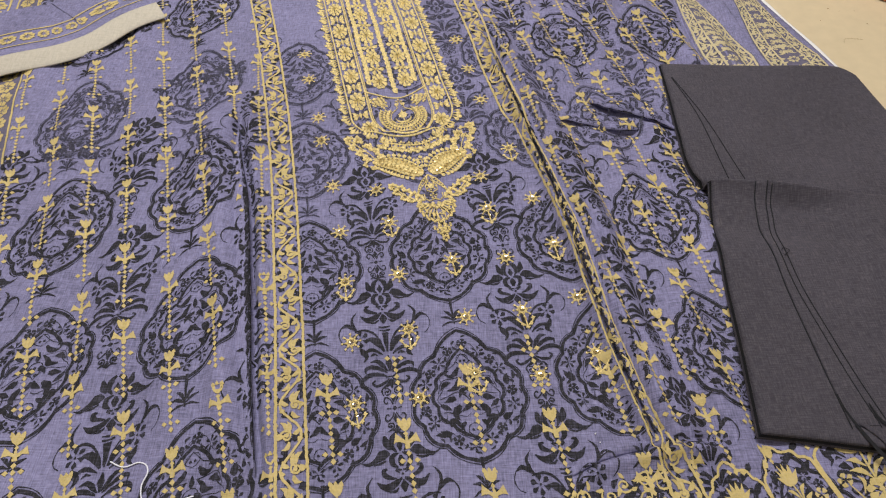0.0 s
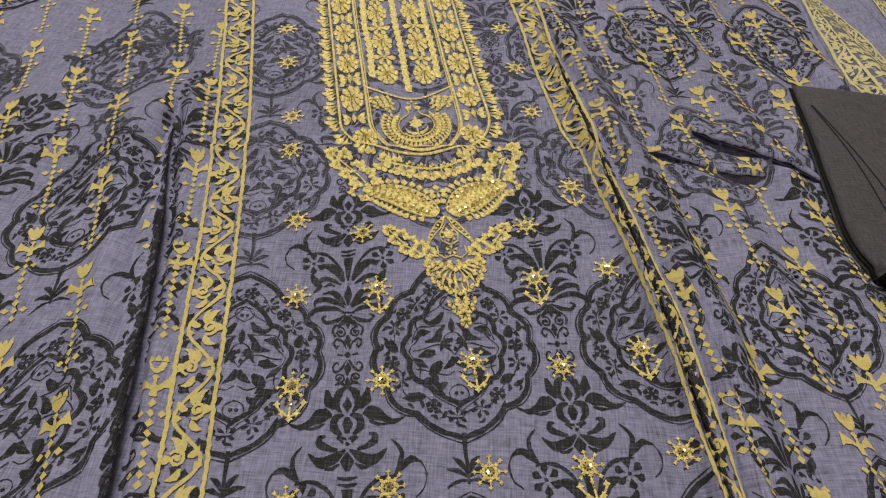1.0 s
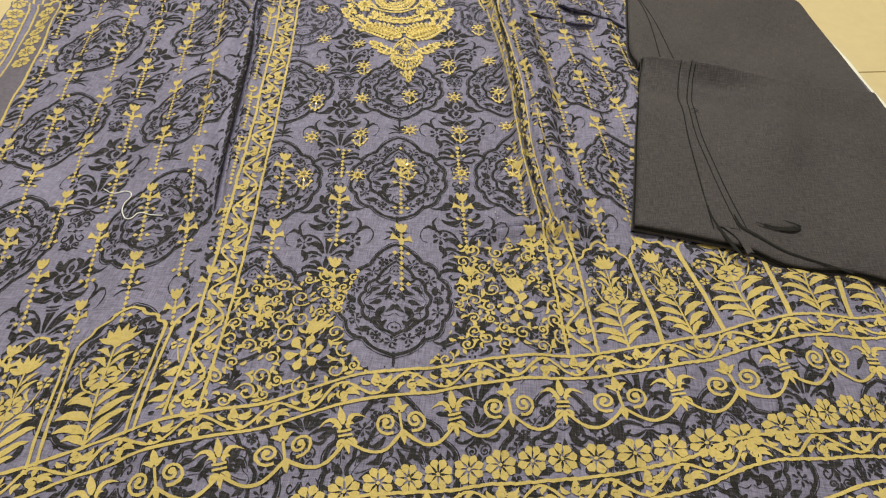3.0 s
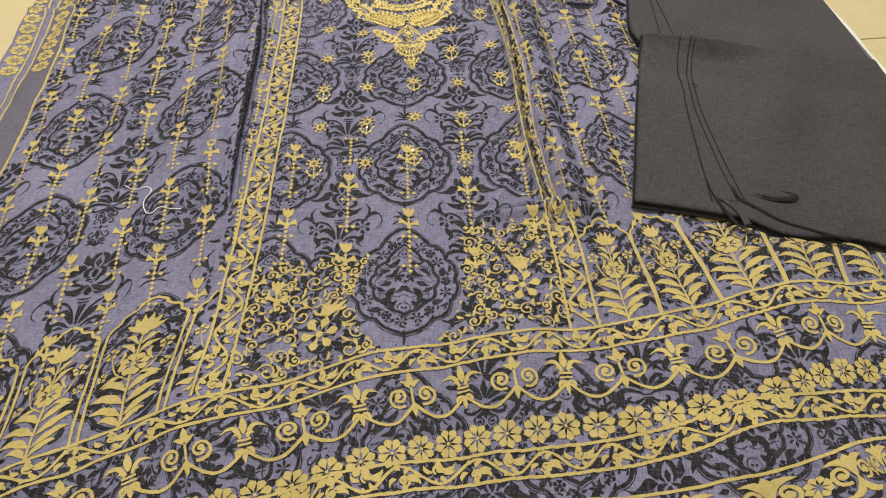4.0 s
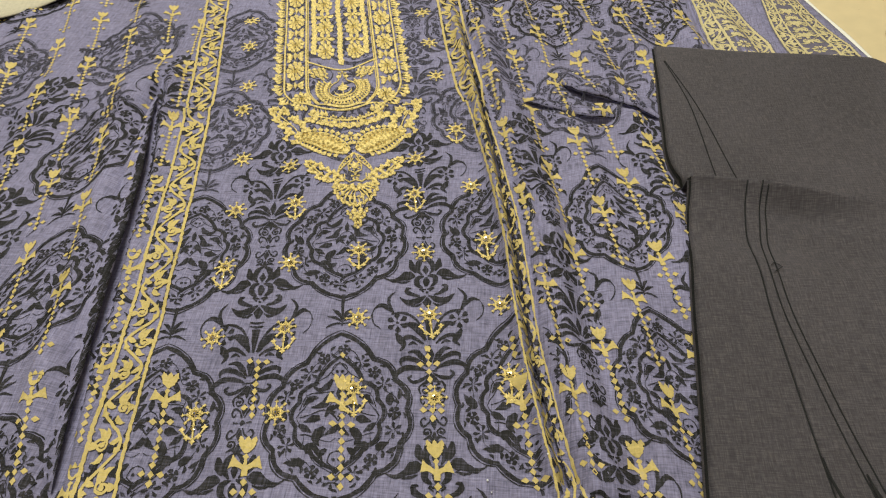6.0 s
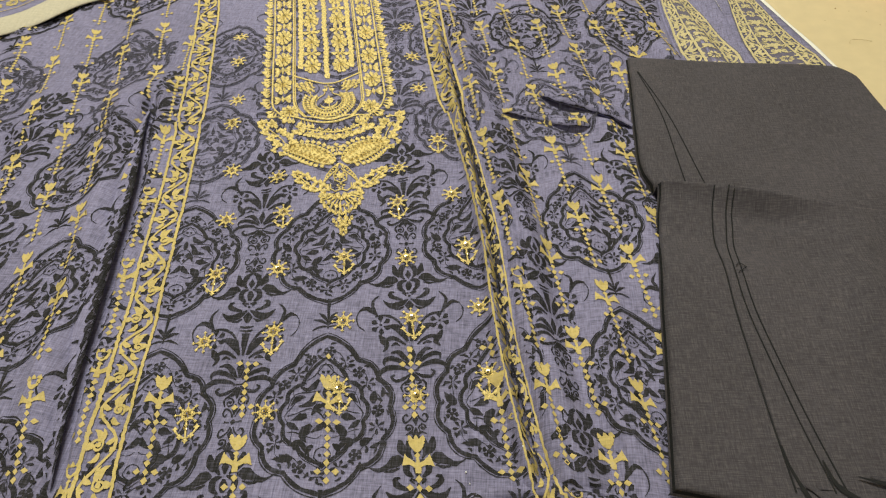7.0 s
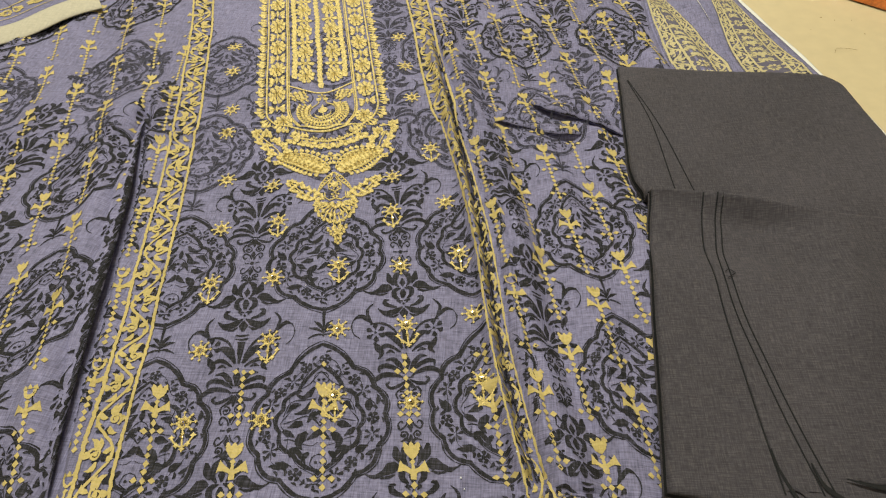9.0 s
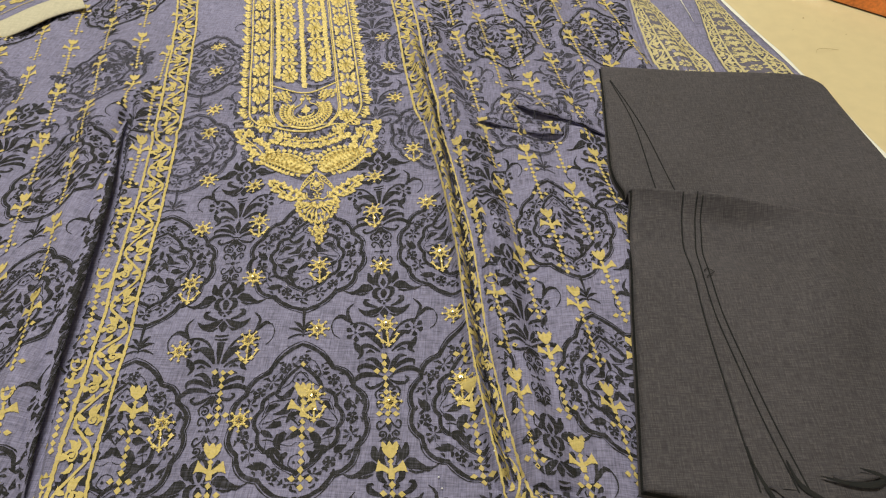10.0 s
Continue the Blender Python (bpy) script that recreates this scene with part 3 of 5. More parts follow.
def damask():
    k = Ink()
    # peony: cup, outer petals and lower bulb, pale veins between them
    k.brush([(0, 53.5), (0, 58.5), (0, 63.5)], [1.0, 6.4, 0.8])
    k.brush([(0, 40.8), (0, 46), (0, 50.6)], [3.0, 7.0, 2.4])
    k.brushes(([(1.0, 70.5), (5.5, 66.5), (7.0, 59), (3.6, 53.4)], [2.4, 5.4, 4.6, 1.2]),
              ([(8.8, 56), (12, 62), (13.4, 69.5)], [1.6, 7.4, 2.4]),
              ([(1.8, 52.2), (7.8, 50), (8.2, 43.8), (3.4, 39.8)], [1.2, 5.0, 5.2, 1.4]),
              ([(0.6, 37.6), (3, 37.8), (6, 39.2)], [1.6, 1.8, 0.8]),
              ([(9.8, 52.5), (14, 53), (18, 52.4), (23, 49.5), (30, 46.8), (37.5, 49.5)], [1.6, 8.6, 9.6, 5.2, 3.4, 0.6]),
              ([(14, 47.5), (20, 45.6), (26, 45.4)], [0.8, 2.6, 0.6]))
    # calyx: curled lobes over a swag of leaves
    k.brushes(([(6, 30.8), (12, 32.5), (17, 35.5), (17, 39.2), (13.5, 39.6)], [1.6, 3.4, 5.0, 3.8, 1.2]),
              ([(2.6, 35.2), (6.4, 38.4)], [1.2, 1.8]),
              ([(1.4, 30.8), (7, 27.2), (13.5, 24.2), (19, 25.4), (24.5, 30.2)], [1.6, 5.6, 7.2, 5.0, 0.8]),
              ([(5, 22.8), (9, 20.4), (14, 20.2)], [1.0, 2.6, 0.7]))
    k.blob(0, 0.0342, 0.0013, n=7)
    k.brush([(0, 29.5), (0, 24), (0, 18.5)], [1.0, 8.6, 2.2])
    # urn with its arms
    k.brush([(-6, 14.8), (0, 13.8), (6, 14.8)], [1.0, 2.4, 1.0])
    k.brush([(-5.5, 11), (0, 10), (5.5, 11)], [1.6, 2.2, 1.6])
    k.brush([(0, 8), (0, -3), (0, -13.5)], [7.2, 4.8, 1.8])
    k.brushes(([(2.6, -13), (6, -1), (13, 9), (21, 13.4), (32, 13)], [1.0, 1.8, 2.4, 2.6, 0.9]),
              ([(3.6, -13.5), (8.5, -4), (13.5, 1), (20.5, 2.5)], [1.6, 6.2, 7.0, 2.0]),
              ([(5, -16.5), (12, -11.5), (18.5, -9.8), (23.5, -13.5), (22.5, -19)], [1.2, 3.6, 4.0, 3.0, 0.9]),
              ([(10, -17), (14, -15), (18, -17)], [0.8, 3.0, 0.8]),
              ([(29, 14), (33, 21), (33.5, 28.5), (28, 35.5)], [0.9, 3.4, 2.8, 0.6]),
              ([(29.5, 13.6), (34, 18.5), (39.5, 22.0), (46, 19.5)], [0.8, 3.8, 4.2, 1.2]),
              ([(45.5, 19.8), (48.5, 13), (46.5, 5), (41, 0)], [1.1, 1.2, 1.1, 0.7]),
              ([(28, -5.5), (25, -11), (21.5, -16.5), (25.5, -21.5)], [1.6, 6.2, 4.4, 0.9]))
    for s in (-1, 1):
        k.flower(s * 0.0265, 0.0042, 0.0094, 6, 0.54, turn=0.55, gap=0.22)
        k.blob(s * 0.0265, 0.0042, 0.0013, n=7)
    # palmette
    k.brush([(0, -34.5), (0, -26), (0, -17.5)], [1.2, 6.6, 1.0])
    k.brushes(([(1.8, -34.5), (6.8, -27.5), (12, -22.6), (18.5, -23.4)], [1.2, 4.8, 4.2, 0.9]),
              ([(2.6, -36), (10, -31), (18, -28), (24, -29.5), (24, -34)], [1.2, 4.0, 4.6, 3.4, 0.9]),
              ([(3, -39.8), (10, -36.8), (20, -35.8), (27.5, -39.6), (29, -46)], [0.9, 3.4, 4.8, 4.0, 1.0]),
              ([(1.5, -42), (8, -46.5), (15, -48), (18.5, -44.5), (15.5, -42.5)], [1.0, 3.0, 2.8, 2.2, 1.4]),
              ([(1, -43), (3, -48), (8, -51)], [1.2, 4.2, 1.0]))
    k.brush([(-5, -40.8), (0, -40.2), (5, -40.8)], [0.8, 1.4, 0.8])
    k.brush([(0, -42.5), (0, -47), (0, -53)], [1.4, 4.4, 1.0])
    # baluster of facing scrolls
    twice(k, "spiral", (0.0055, -0.0560, 0.0044, 1.2, 0.0014, 1.2, 1), (0.0058, -0.0905, 0.0042, 1.2, 0.0014, 4.9, -1))
    k.brushes(([(1, -69), (3.4, -63.5), (7.6, -61), (9.6, -64.5), (7.6, -67.8), (6.2, -65.4)], [1.2, 1.6, 1.7, 1.5, 1.4, 1.0]),
              ([(9.0, -59), (10.6, -54), (7.5, -49.5)], [1.6, 1.8, 1.0]),
              ([(3.0, -73.4), (7.2, -72.8)], [0.9, 1.8]),
              ([(1, -77.5), (3.6, -83), (8, -86), (10, -82), (7.4, -79), (5.8, -81.2)], [1.2, 1.6, 1.7, 1.5, 1.4, 1.0]),
              ([(0.5, -97.5), (4, -94), (8.5, -95.5)], [1.0, 2.8, 0.8]))
    k.brush([(0, -57.5), (0, -62), (0, -67)], [0.8, 5.0, 0.8])
    k.blob(0, -0.0733, 0.0022, 4, 0.2, n=10)
    k.brush([(0, -79), (0, -84), (0, -89)], [0.8, 5.0, 0.8])
    k.brush([(0, -90), (0, -93.5), (0, -98)], [0.8, 3.6, 1.6])
    return k


def sprig():
    k = Ink()
    k.stroke([(-0.03, -0.01), (-0.01, 0.0), (0.012, 0.002), (0.03, -0.004)], 0.0010)
    for x0, y0, x1, y1, w, b in ((-0.02, -0.006, -0.036, 0.006, 0.006, 0.2), (-0.008, 0.0, -0.014, 0.016, 0.006, -0.3), (0.006, 0.002, 0.012, 0.018, 0.006, 0.3), (0.016, 0.001, 0.040, 0.010, 0.006, 0.2),
                              (0.0, 0.0, 0.004, -0.014, 0.005, 0.2), (0.018, 0.0, 0.026, -0.014, 0.005, -0.3), (-0.022, -0.008, -0.024, -0.02, 0.005, 0.3)):
        k.leaf(x0, y0, x1, y1, w, b)
    k.flower(0.03, -0.006, 0.008, 6, 0.7)
    k.flower(-0.03, -0.004, 0.007, 5, 0.7)
    return k


MEDALLION, SPRIG = medallion(), sprig()
DAMASK = Ink()
DAMASK.put(damask(), lambda q: q * np.array((0.93, 1.0)))


def in_centre(x, y):
    return (x > VINE_L(y) + 0.012) & (x < VINE_R(y) - 0.010)


def in_left(x, y):
    return (x < CREASE_L(y) - 0.002) & (x > BORDER_L(y) + 0.003)


def in_gore(x, y):
    """Between the deep crease and the vine beside it."""
    return (x > CREASE_L(y) + 0.002) & (x < VINE_L(y) - 0.013)


def in_right(x, y):
    return (x > np.maximum(VINE_R(y) + 0.013, CREASE_R(y) + 0.004)) & (x < STEP_R(y) - 0.004)


def above_hem(x, y):
    return y > HEM(x) + 0.004


# frames of the print: origin, column step, row step (a column is 0.14 wide, a row 0.17 high)
def print_frame(ox, oy, ux, uy, vx, vy, lean=None):
    """lean: the motif's own two axes, where the cloth is pulled askew."""
    ax, ay, bx, by = lean or (ux, uy, vx, vy)

    def at(col, row):
        return affine(ox + ux * col + vx * row, oy + uy * col + vy * row, ax / 0.138, ay / 0.138, bx / 0.168, by / 0.168)
    return at


CENTRE = print_frame(0.0165, 0.342, 0.138, 0.021, -0.0245, 0.1665)
LEFT = print_frame(-0.400, 0.372, 0.142, 0.058, -0.034, 0.182, (0.132, 0.062, -0.022, 0.176))
RIGHT = print_frame(0.235, 0.552, 0.124, 0.006, -0.030, 0.167, (0.117, 0.020, -0.029, 0.160))


def black_print(at, cols, rows, keep, faint=(), tall_cols=True):
    for c in cols:
        for r in rows:
            ink_mat = FADED_INK if (c, r) in faint else BLACK_INK
            lay("printed_medallion", MEDALLION, at(c, r), ink_mat, shirt, 0.0004, keep, label="black printed oval medallion")
            if tall_cols:
                lay("printed_damask_column", DAMASK, at(c + 0.5, r + 0.42), ink_mat, shirt, 0.0004, keep, label="black printed lotus column")


black_print(CENTRE, (-2, -1, 0, 1), (-2, -1, 0, 1), lambda x, y: in_centre(x, y) & above_hem(x, y))
black_print(CENTRE, (-2, -1, 0, 1), (2, 3), in_centre, faint={(c, r) for c in range(-3, 3) for r in (2, 3)})
black_print(CENTRE, (-2,), (-1, 0, 1, 2), in_gore)
black_print(LEFT, (-1, 0, 1, 2), (-2, -1, 0, 1), lambda x, y: in_left(x, y) & above_hem(x, y))
black_print(LEFT, (-1, 0, 1, 2), (3,), in_left, faint={(-1, 3)})
black_print(LEFT, (-1, 0, 1, 2), (2,), in_left, faint={(c, 2) for c in range(-2, 3)}, tall_cols=False)
black_print(RIGHT, (-1, 0, 1, 2), (-2, -1, 0), lambda x, y: in_right(x, y) & above_hem(x, y))
black_print(RIGHT, (-1, 0, 1, 2), (1, 2, 3), in_right, faint={(c, 1) for c in range(-2, 3)})
below_hem = lambda x, y: (y < HEM(x) - 0.002) & (x > EDGE_L(y) + 0.003) & (x < EDGE_R(y) - 0.003)
black_print(CENTRE, range(-3, 5), (-4, -3, -2), below_hem)
rng = random.Random(4)
for _ in range(9):
    lay("printed_sprig", SPRIG, turned(rng.uniform(-0.5, -0.28), rng.uniform(0.66, 0.86), rng.uniform(-20, 40), 0.9), FADED_INK, shirt, 0.0005, in_left, label="faded black printed sprig")


# gold print: buds and dotted chains -----------------------------------------------
def bud():
    k = Ink()
    # closed cup with three points, a drop, then a flared cross of leaves
    k.brush([(0, -1.6), (0, 1.5), (0, 5), (0, 8)], [2.0, 8.6, 11.8, 11.6])
    for x in (-4.4, 0.0, 4.4):
        k.brush([(x, 7.2), (x * 1.1, 9.2), (x * 1.25, 11.2)], [4.6, 3.4, 0.5])
    k.diamond(0, -0.0042, 0.0022, 0.0024)
    k.brush([(0, -5.5), (0, -9), (0, -12)], [1.6, 2.6, 3.4])
    k.brushes(([(0.4, -12.4), (5.0, -9.6), (8.6, -8.2), (10.6, -7.6)], [3.0, 3.6, 6.8, 10.0]))
    k.brush([(0, -11.5), (0, -15), (0, -17.4)], [3.4, 4.8, 3.6])
    return k


def chain():
    k = Ink()
    for i in range(9):
        k.diamond(0, -0.0215 - i * 0.0064, 0.0024, 0.0029)
    for y in (-0.0279, -0.0663):
        for s in (-1, 1):
            k.diamond(s * 0.0066, y, 0.0030, 0.0025)
    return k


BUD, CHAIN = bud(), chain()


def gold_columns(ox, oy, across, down, cols, rows, keep):
    """Columns of buds and chains; every other column half a step lower."""
    for c in cols:
        for r in rows:
            s = r + 0.5 * (c % 2)
            x, y = ox + across[0] * c + down[0] * s, oy + across[1] * c + down[1] * s
            m = affine(x, y, across[0] / across[2], across[1] / across[2], -down[0] / 0.1, -down[1] / 0.1)
            lay("printed_gold_bud", BUD, m, GOLD_INK, shirt, 0.0009, keep, label="mustard printed bud")
            lay("printed_gold_chain", CHAIN, m, GOLD_INK, shirt, 0.0009, keep, label="mustard printed dotted chain")


# (across x, across y, column width), (down x, down y)
gold_columns(0.0160, 0.362, (0.0665, 0.004, 0.067), (0.017, -0.101), range(-2, 3), range(-1, 3), lambda x, y: in_centre(x, y) & (y > HEM(x) + 0.085) & (y < 0.392 + 0.15 * x))
gold_columns(-0.209, 0.568, (0.0445, 0.010, 0.052), (0.0165, -0.096), range(-1, 2), range(-4, 5), in_gore)
gold_columns(-0.337, 0.826, (0.0440, 0.010, 0.050), (0.0245, -0.0965), range(-6, 5), range(-3, 8), lambda x, y: in_left(x, y) & (y > HEM(x) + 0.10))
gold_columns(0.191, 0.896, (0.0368, -0.002, 0.042), (0.0190, -0.0955), range(-4, 7), range(-2, 8), lambda x, y: in_right(x, y) & (y > HEM(x) + 0.12))


# vines and borders -----------------------------------------------------------------
def along(path, gather=None):
    """Carries (across, along) to a line that runs up the plan: x = path(y)."""
    def m(q):
        y = q[:, 1]
        x = path(y)
        s = (path(y + 0.002) - path(y - 0.002)) / 0.004
        n = np.sqrt(1 + s * s) * (gather(y) if gather else 1.0)
        return np.stack([x + q[:, 0] / n, y - q[:, 0] * s / n], 1)
    return m


def along_hem(shift=0.0):
    """Carries (along, up) to the hem line: y = HEM(x)."""
    def m(q):
        x = q[:, 0]
        s = (HEM(x + 0.004) - HEM(x - 0.004)) / 0.008
        n = np.sqrt(1 + s * s)
        return np.stack([x - q[:, 1] * s / n, HEM(x) + (q[:, 1] + shift) / n], 1)
    return m


def swap(ink):
    out = Ink()
    v, f = ink.arrays()
    out.add([(b, a, c) for a, b, c in v], f)
    return out


def vine(y0, y1, half, wave, seed=1, lines=True, double=False):
    """Two lines with a waving stem, curls and leaves between them. Runs along the second axis."""
    gold, dark = Ink(), Ink()
    r = random.Random(seed)
    ys = np.arange(y0, y1, 0.0035)
    if lines:
        for s in (-1, 1):
            gold.stroke(np.stack([s * half + 0.0003 * np.sin(ys * 900), ys], 1), 0.0027)
            if double:
                gold.stroke(np.stack([s * (half + 0.005) + 0 * ys, ys], 1), 0.0016)
    gold.stroke(np.stack([half * 0.72 * np.sin(ys / wave * 2 * math.pi + 0.3 * np.sin(ys * 31)), ys], 1), 0.0023)
    n = int((y1 - y0) / (wave / 2))
    for i in range(n):
        y = math.floor(y0 / wave) * wave + (i + 0.5) * wave / 2
        if y < y0 + 0.006 or y > y1 - 0.006:
            continue
        s = -1 if i % 2 == 0 else 1
        x = s * half * 0.30
        gold.spiral(x, y, half * 0.42, 1.3, 0.0020, start=r.uniform(0, 6), hand=s, n=14)
        gold.leaf(x, y + wave * 0.06, x + s * half * 0.42, y + wave * 0.23, half * 0.38, 0.25 * s, n=5)
        gold.leaf(x - s * half * 0.2, y - wave * 0.1, x + s * half * 0.35, y - wave * 0.21, half * 0.34, -0.25 * s, n=5)
        gold.leaf(x - s * half * 0.15, y + wave * 0.04, x - s * half * 0.05, y + wave * 0.24, half * 0.28, 0.2 * s, n=5)
        gold.blob(x + s * half * 0.42, y, half * 0.22, 3, 0.25, n=9)
        gold.leaf(-s * half * 0.15, y + wave * 0.02, -s * half * 0.62, y + wave * 0.13, half * 0.34, 0.2 * s, n=5)
        gold.blob(-s * half * 0.60, y - wave * 0.07, half * 0.18, 3, 0.3, n=8)
        for _ in range(7):
            dark.blob(r.uniform(-0.85, 0.85) * half, y + r.uniform(-0.25, 0.25) * wave, half * r.uniform(0.16, 0.30), 4, 0.3, n=10, turn=r.uniform(0, 3))
        for q in (-0.9, 0.9):
            for _ in range(3):
                dark.blob(q * half * r.uniform(0.9, 1.15), y + r.uniform(-0.25, 0.25) * wave, 0.0018, 3, 0.3, n=7)
    return gold, dark


for path, low, seed in ((VINE_L, lambda x: 0.028, 1), (VINE_R, lambda x: 0.135, 2)):
    y_low = 0.032 if path is VINE_L else 0.134
    gold, dark = vine(y_low, 1.14, 0.0135, 0.058, seed)
    pinch = None if path is VINE_L else (lambda y: 1 + 0.75 * ramp01(0.74 - y, 0, 0.06) * ramp01(y, 0.24, 0.32))
    lay("printed_vine_stripe", gold, along(path, pinch), GOLD_INK, shirt, 0.0012, label="mustard printed vine between two lines")
    lay("vine_shading", dark, along(path, pinch), BLACK_INK, shirt, 0.0006, label="black printed specks in the vine")

# left side border: flower rows between lines
HEM_FLOWER = Ink()
HEM_FLOWER.flower(0, 0, 0.0128, 8, 0.58, turn=0.2, gap=0.16)
HEM_FLOWER.blob(0, 0, 0.0016, n=7)
for off in (-0.018, -0.062):
    for i in range(26, 52):
        y = -0.16 + i * 0.0255
        lay("printed_border_flower", HEM_FLOWER, lambda q, y=y, off=off: along(BORDER_L)(q + np.array((off, y))), GOLD_INK, shirt, 0.0009, lambda x, y: x > EDGE_L(y) + 0.002, label="mustard printed border flower")
ys = np.arange(-0.19, 1.14, 0.006)
for off in (0.0, -0.035, -0.047):
    line = Ink()
    line.stroke(np.stack([off + 0 * ys, ys], 1), 0.0028)
    lay("printed_border_line", line, along(BORDER_L), GOLD_INK, shirt, 0.0009, lambda x, y: x > EDGE_L(y) + 0.002, label="mustard printed border line")
band = Ink()
for q in range(8):
    band.stroke(np.stack([-0.0325 + (q + 0.5) * 0.0039 + 0 * ys, ys], 1), 0.0041)
lay("border_ground", band, along(BORDER_L), DULL_CLOTH, shirt, 0.0003, lambda x, y: x > EDGE_L(y) + 0.002, label="darker ground of the flower border")


def scroll_border(parent, path, y0, y1, width, ground, keep=None, narrow=None):
    """A broad border: vine stripe, mirrored scrolls with lozenges and flowers, vine stripe."""
    gold, dark = vine(y0, y1, 0.008, 0.034, 7)
    gold2, dark2 = vine(y0, y1, 0.008, 0.034, 8)
    all_gold, all_dark = Ink(), Ink()
    for g, d, off in ((gold, dark, 0.011), (gold2, dark2, width - 0.011)):
        all_gold.put(g, lambda q, off=off: q + np.array((off, 0)))
        all_dark.put(d, lambda q, off=off: q + np.array((off, 0)))
    mid = width / 2
    w = width / 2 - 0.020
    y = y0 + 0.012
    i = 0
    while y < y1 - 0.02:
        u = Ink()
        if i % 4 == 3:
            u.flower(0, 0, 0.0078, 8, 0.5)
            twice(u, "leaf", (0.009, -0.004, w, -0.009, 0.0036, 0.3), (0.009, 0.004, w, 0.009, 0.0036, -0.3))
        else:
            twice(u, "spiral", (w * 0.62, 0.005, w * 0.36, 1.2, 0.0017, 4.4, 1), (w * 0.34, -0.008, w * 0.30, 1.1, 0.0016, 1.8, -1))
            twice(u, "leaf", (0.001, -0.002, w * 0.95, 0.012, 0.0036, 0.3), (0.002, -0.004, w * 0.95, -0.012, 0.0034, -0.3), (0.0, 0.003, w * 0.35, 0.013, 0.0032, -0.3))
            u.diamond(0, 0.008, 0.0032, 0.0048)
            u.leaf(0, -0.004, 0, -0.013, 0.0034)
        all_gold.put(u, lambda q, y=y: q + np.array((mid, y)))
        y += 0.0275
        i += 1
    duller = Ink()
    ys = np.arange(y0, y1, 0.005)
    for q in range(8):
        duller.stroke(np.stack([(q + 0.5) * width / 8 + 0 * ys, ys], 1), width / 8 + 0.0002)
    lay("border_ground", duller, along(path, narrow), DULL_CLOTH, parent, 0.0003, keep, ground, "greyer ground of the scroll border", ground is top)
    lay("printed_scroll_border", all_gold, along(path, narrow), PALE_GOLD, parent, 0.0009, keep, ground, "pale gold printed scroll border", ground is top)
    lay("border_shading", all_dark, along(path, narrow), FADED_INK, parent, 0.0006, keep, ground, "dark printed specks in the border", ground is top)


scroll_border(shirt, lambda y: STEP_R(y) + 0.004, -0.15, 1.14, 0.062, top, lambda x, y: (x < EDGE_R(y) - 0.004) & (y > HEM(x) - 0.03),
              lambda y: 0.062 / np.interp(y, [0.6, 0.832, 0.995, 1.15], [0.064, 0.070, 0.032, 0.015]))


# hem -----------------------------------------------------------------------------
def hem_keep(x, y):
    return (x > EDGE_L(y) + 0.003) & (x < EDGE_R(y) - 0.003)


for shift, seed in ((-0.0125, 11), (-0.1275, 12)):
    gold, dark = vine(-0.5, 0.62, 0.0115, 0.056, seed)
    lay("printed_hem_band", swap(gold), along_hem(shift), GOLD_INK, shirt, 0.0011, hem_keep, label="mustard printed vine band along the hem")
    lay("hem_band_shading", swap(dark), along_hem(shift), BLACK_INK, shirt, 0.0006, hem_keep, label="black printed specks in the hem band")

for i in range(44):
    x = -0.5 + i * 0.0262
    lay("printed_hem_flower", HEM_FLOWER, lambda q, x=x: along_hem()(q + np.array((x, -0.095))), GOLD_INK, shirt, 0.0010, hem_keep, label="mustard printed eight-petalled flower")


def fleur():
    k = Ink()
    k.leaf(0, 0.010, 0, 0.027, 0.0062, n=6)
    twice(k, "leaf", (0.0030, 0.006, 0.0190, 0.0120, 0.0042, 0.45, 0, 9, 0.7), (0.0020, 0.007, 0.0085, 0.0090, 0.0034, 0.35), (0.0015, -0.003, 0.0070, -0.010, 0.0036, 0.25))
    k.stroke([(-0.0055, 0.0045), (0.0, 0.0045), (0.0055, 0.0045)], 0.0022)
    k.stroke([(-0.0055, 0.0005), (0.0, 0.0005), (0.0055, 0.0005)], 0.0020)
    k.leaf(0, -0.004, 0, -0.016, 0.0042)
    return k


def curls():
    k = Ink()
    twice(k, "spiral", (0.0120, 0.004, 0.0098, 1.5, 0.0026, 4.3, 1))
    k.leaf(0, 0.014, 0, 0.027, 0.0062)
    twice(k, "leaf", (0.0015, 0.012, 0.009, 0.018, 0.0044, 0.2))
    k.stroke([(0, 0.012), (0, -0.006)], 0.0022)
    k.leaf(0, -0.004, 0, -0.016, 0.005)
    return k


FLEUR, CURLS = fleur(), curls()
LINK = Ink()
link_s = np.linspace(0, 1, 12)
LINK.stroke(np.stack([0.046 * link_s, -0.004 - 0.015 * np.sin(math.pi * link_s)], 1), 0.0028)
for i in range(25):
    x = -0.5 + i * 0.046
    here = lambda q, x=x: along_hem()(q + np.array((x, -0.051)))
    lay("printed_lily" if i % 2 else "printed_curl", FLEUR if i % 2 else CURLS, here, GOLD_INK, shirt, 0.0010, hem_keep, label="mustard printed lily" if i % 2 else "mustard printed pair of curls")
    lay("printed_link", LINK, here, GOLD_INK, shirt, 0.0011, hem_keep, label="mustard printed hanging link")


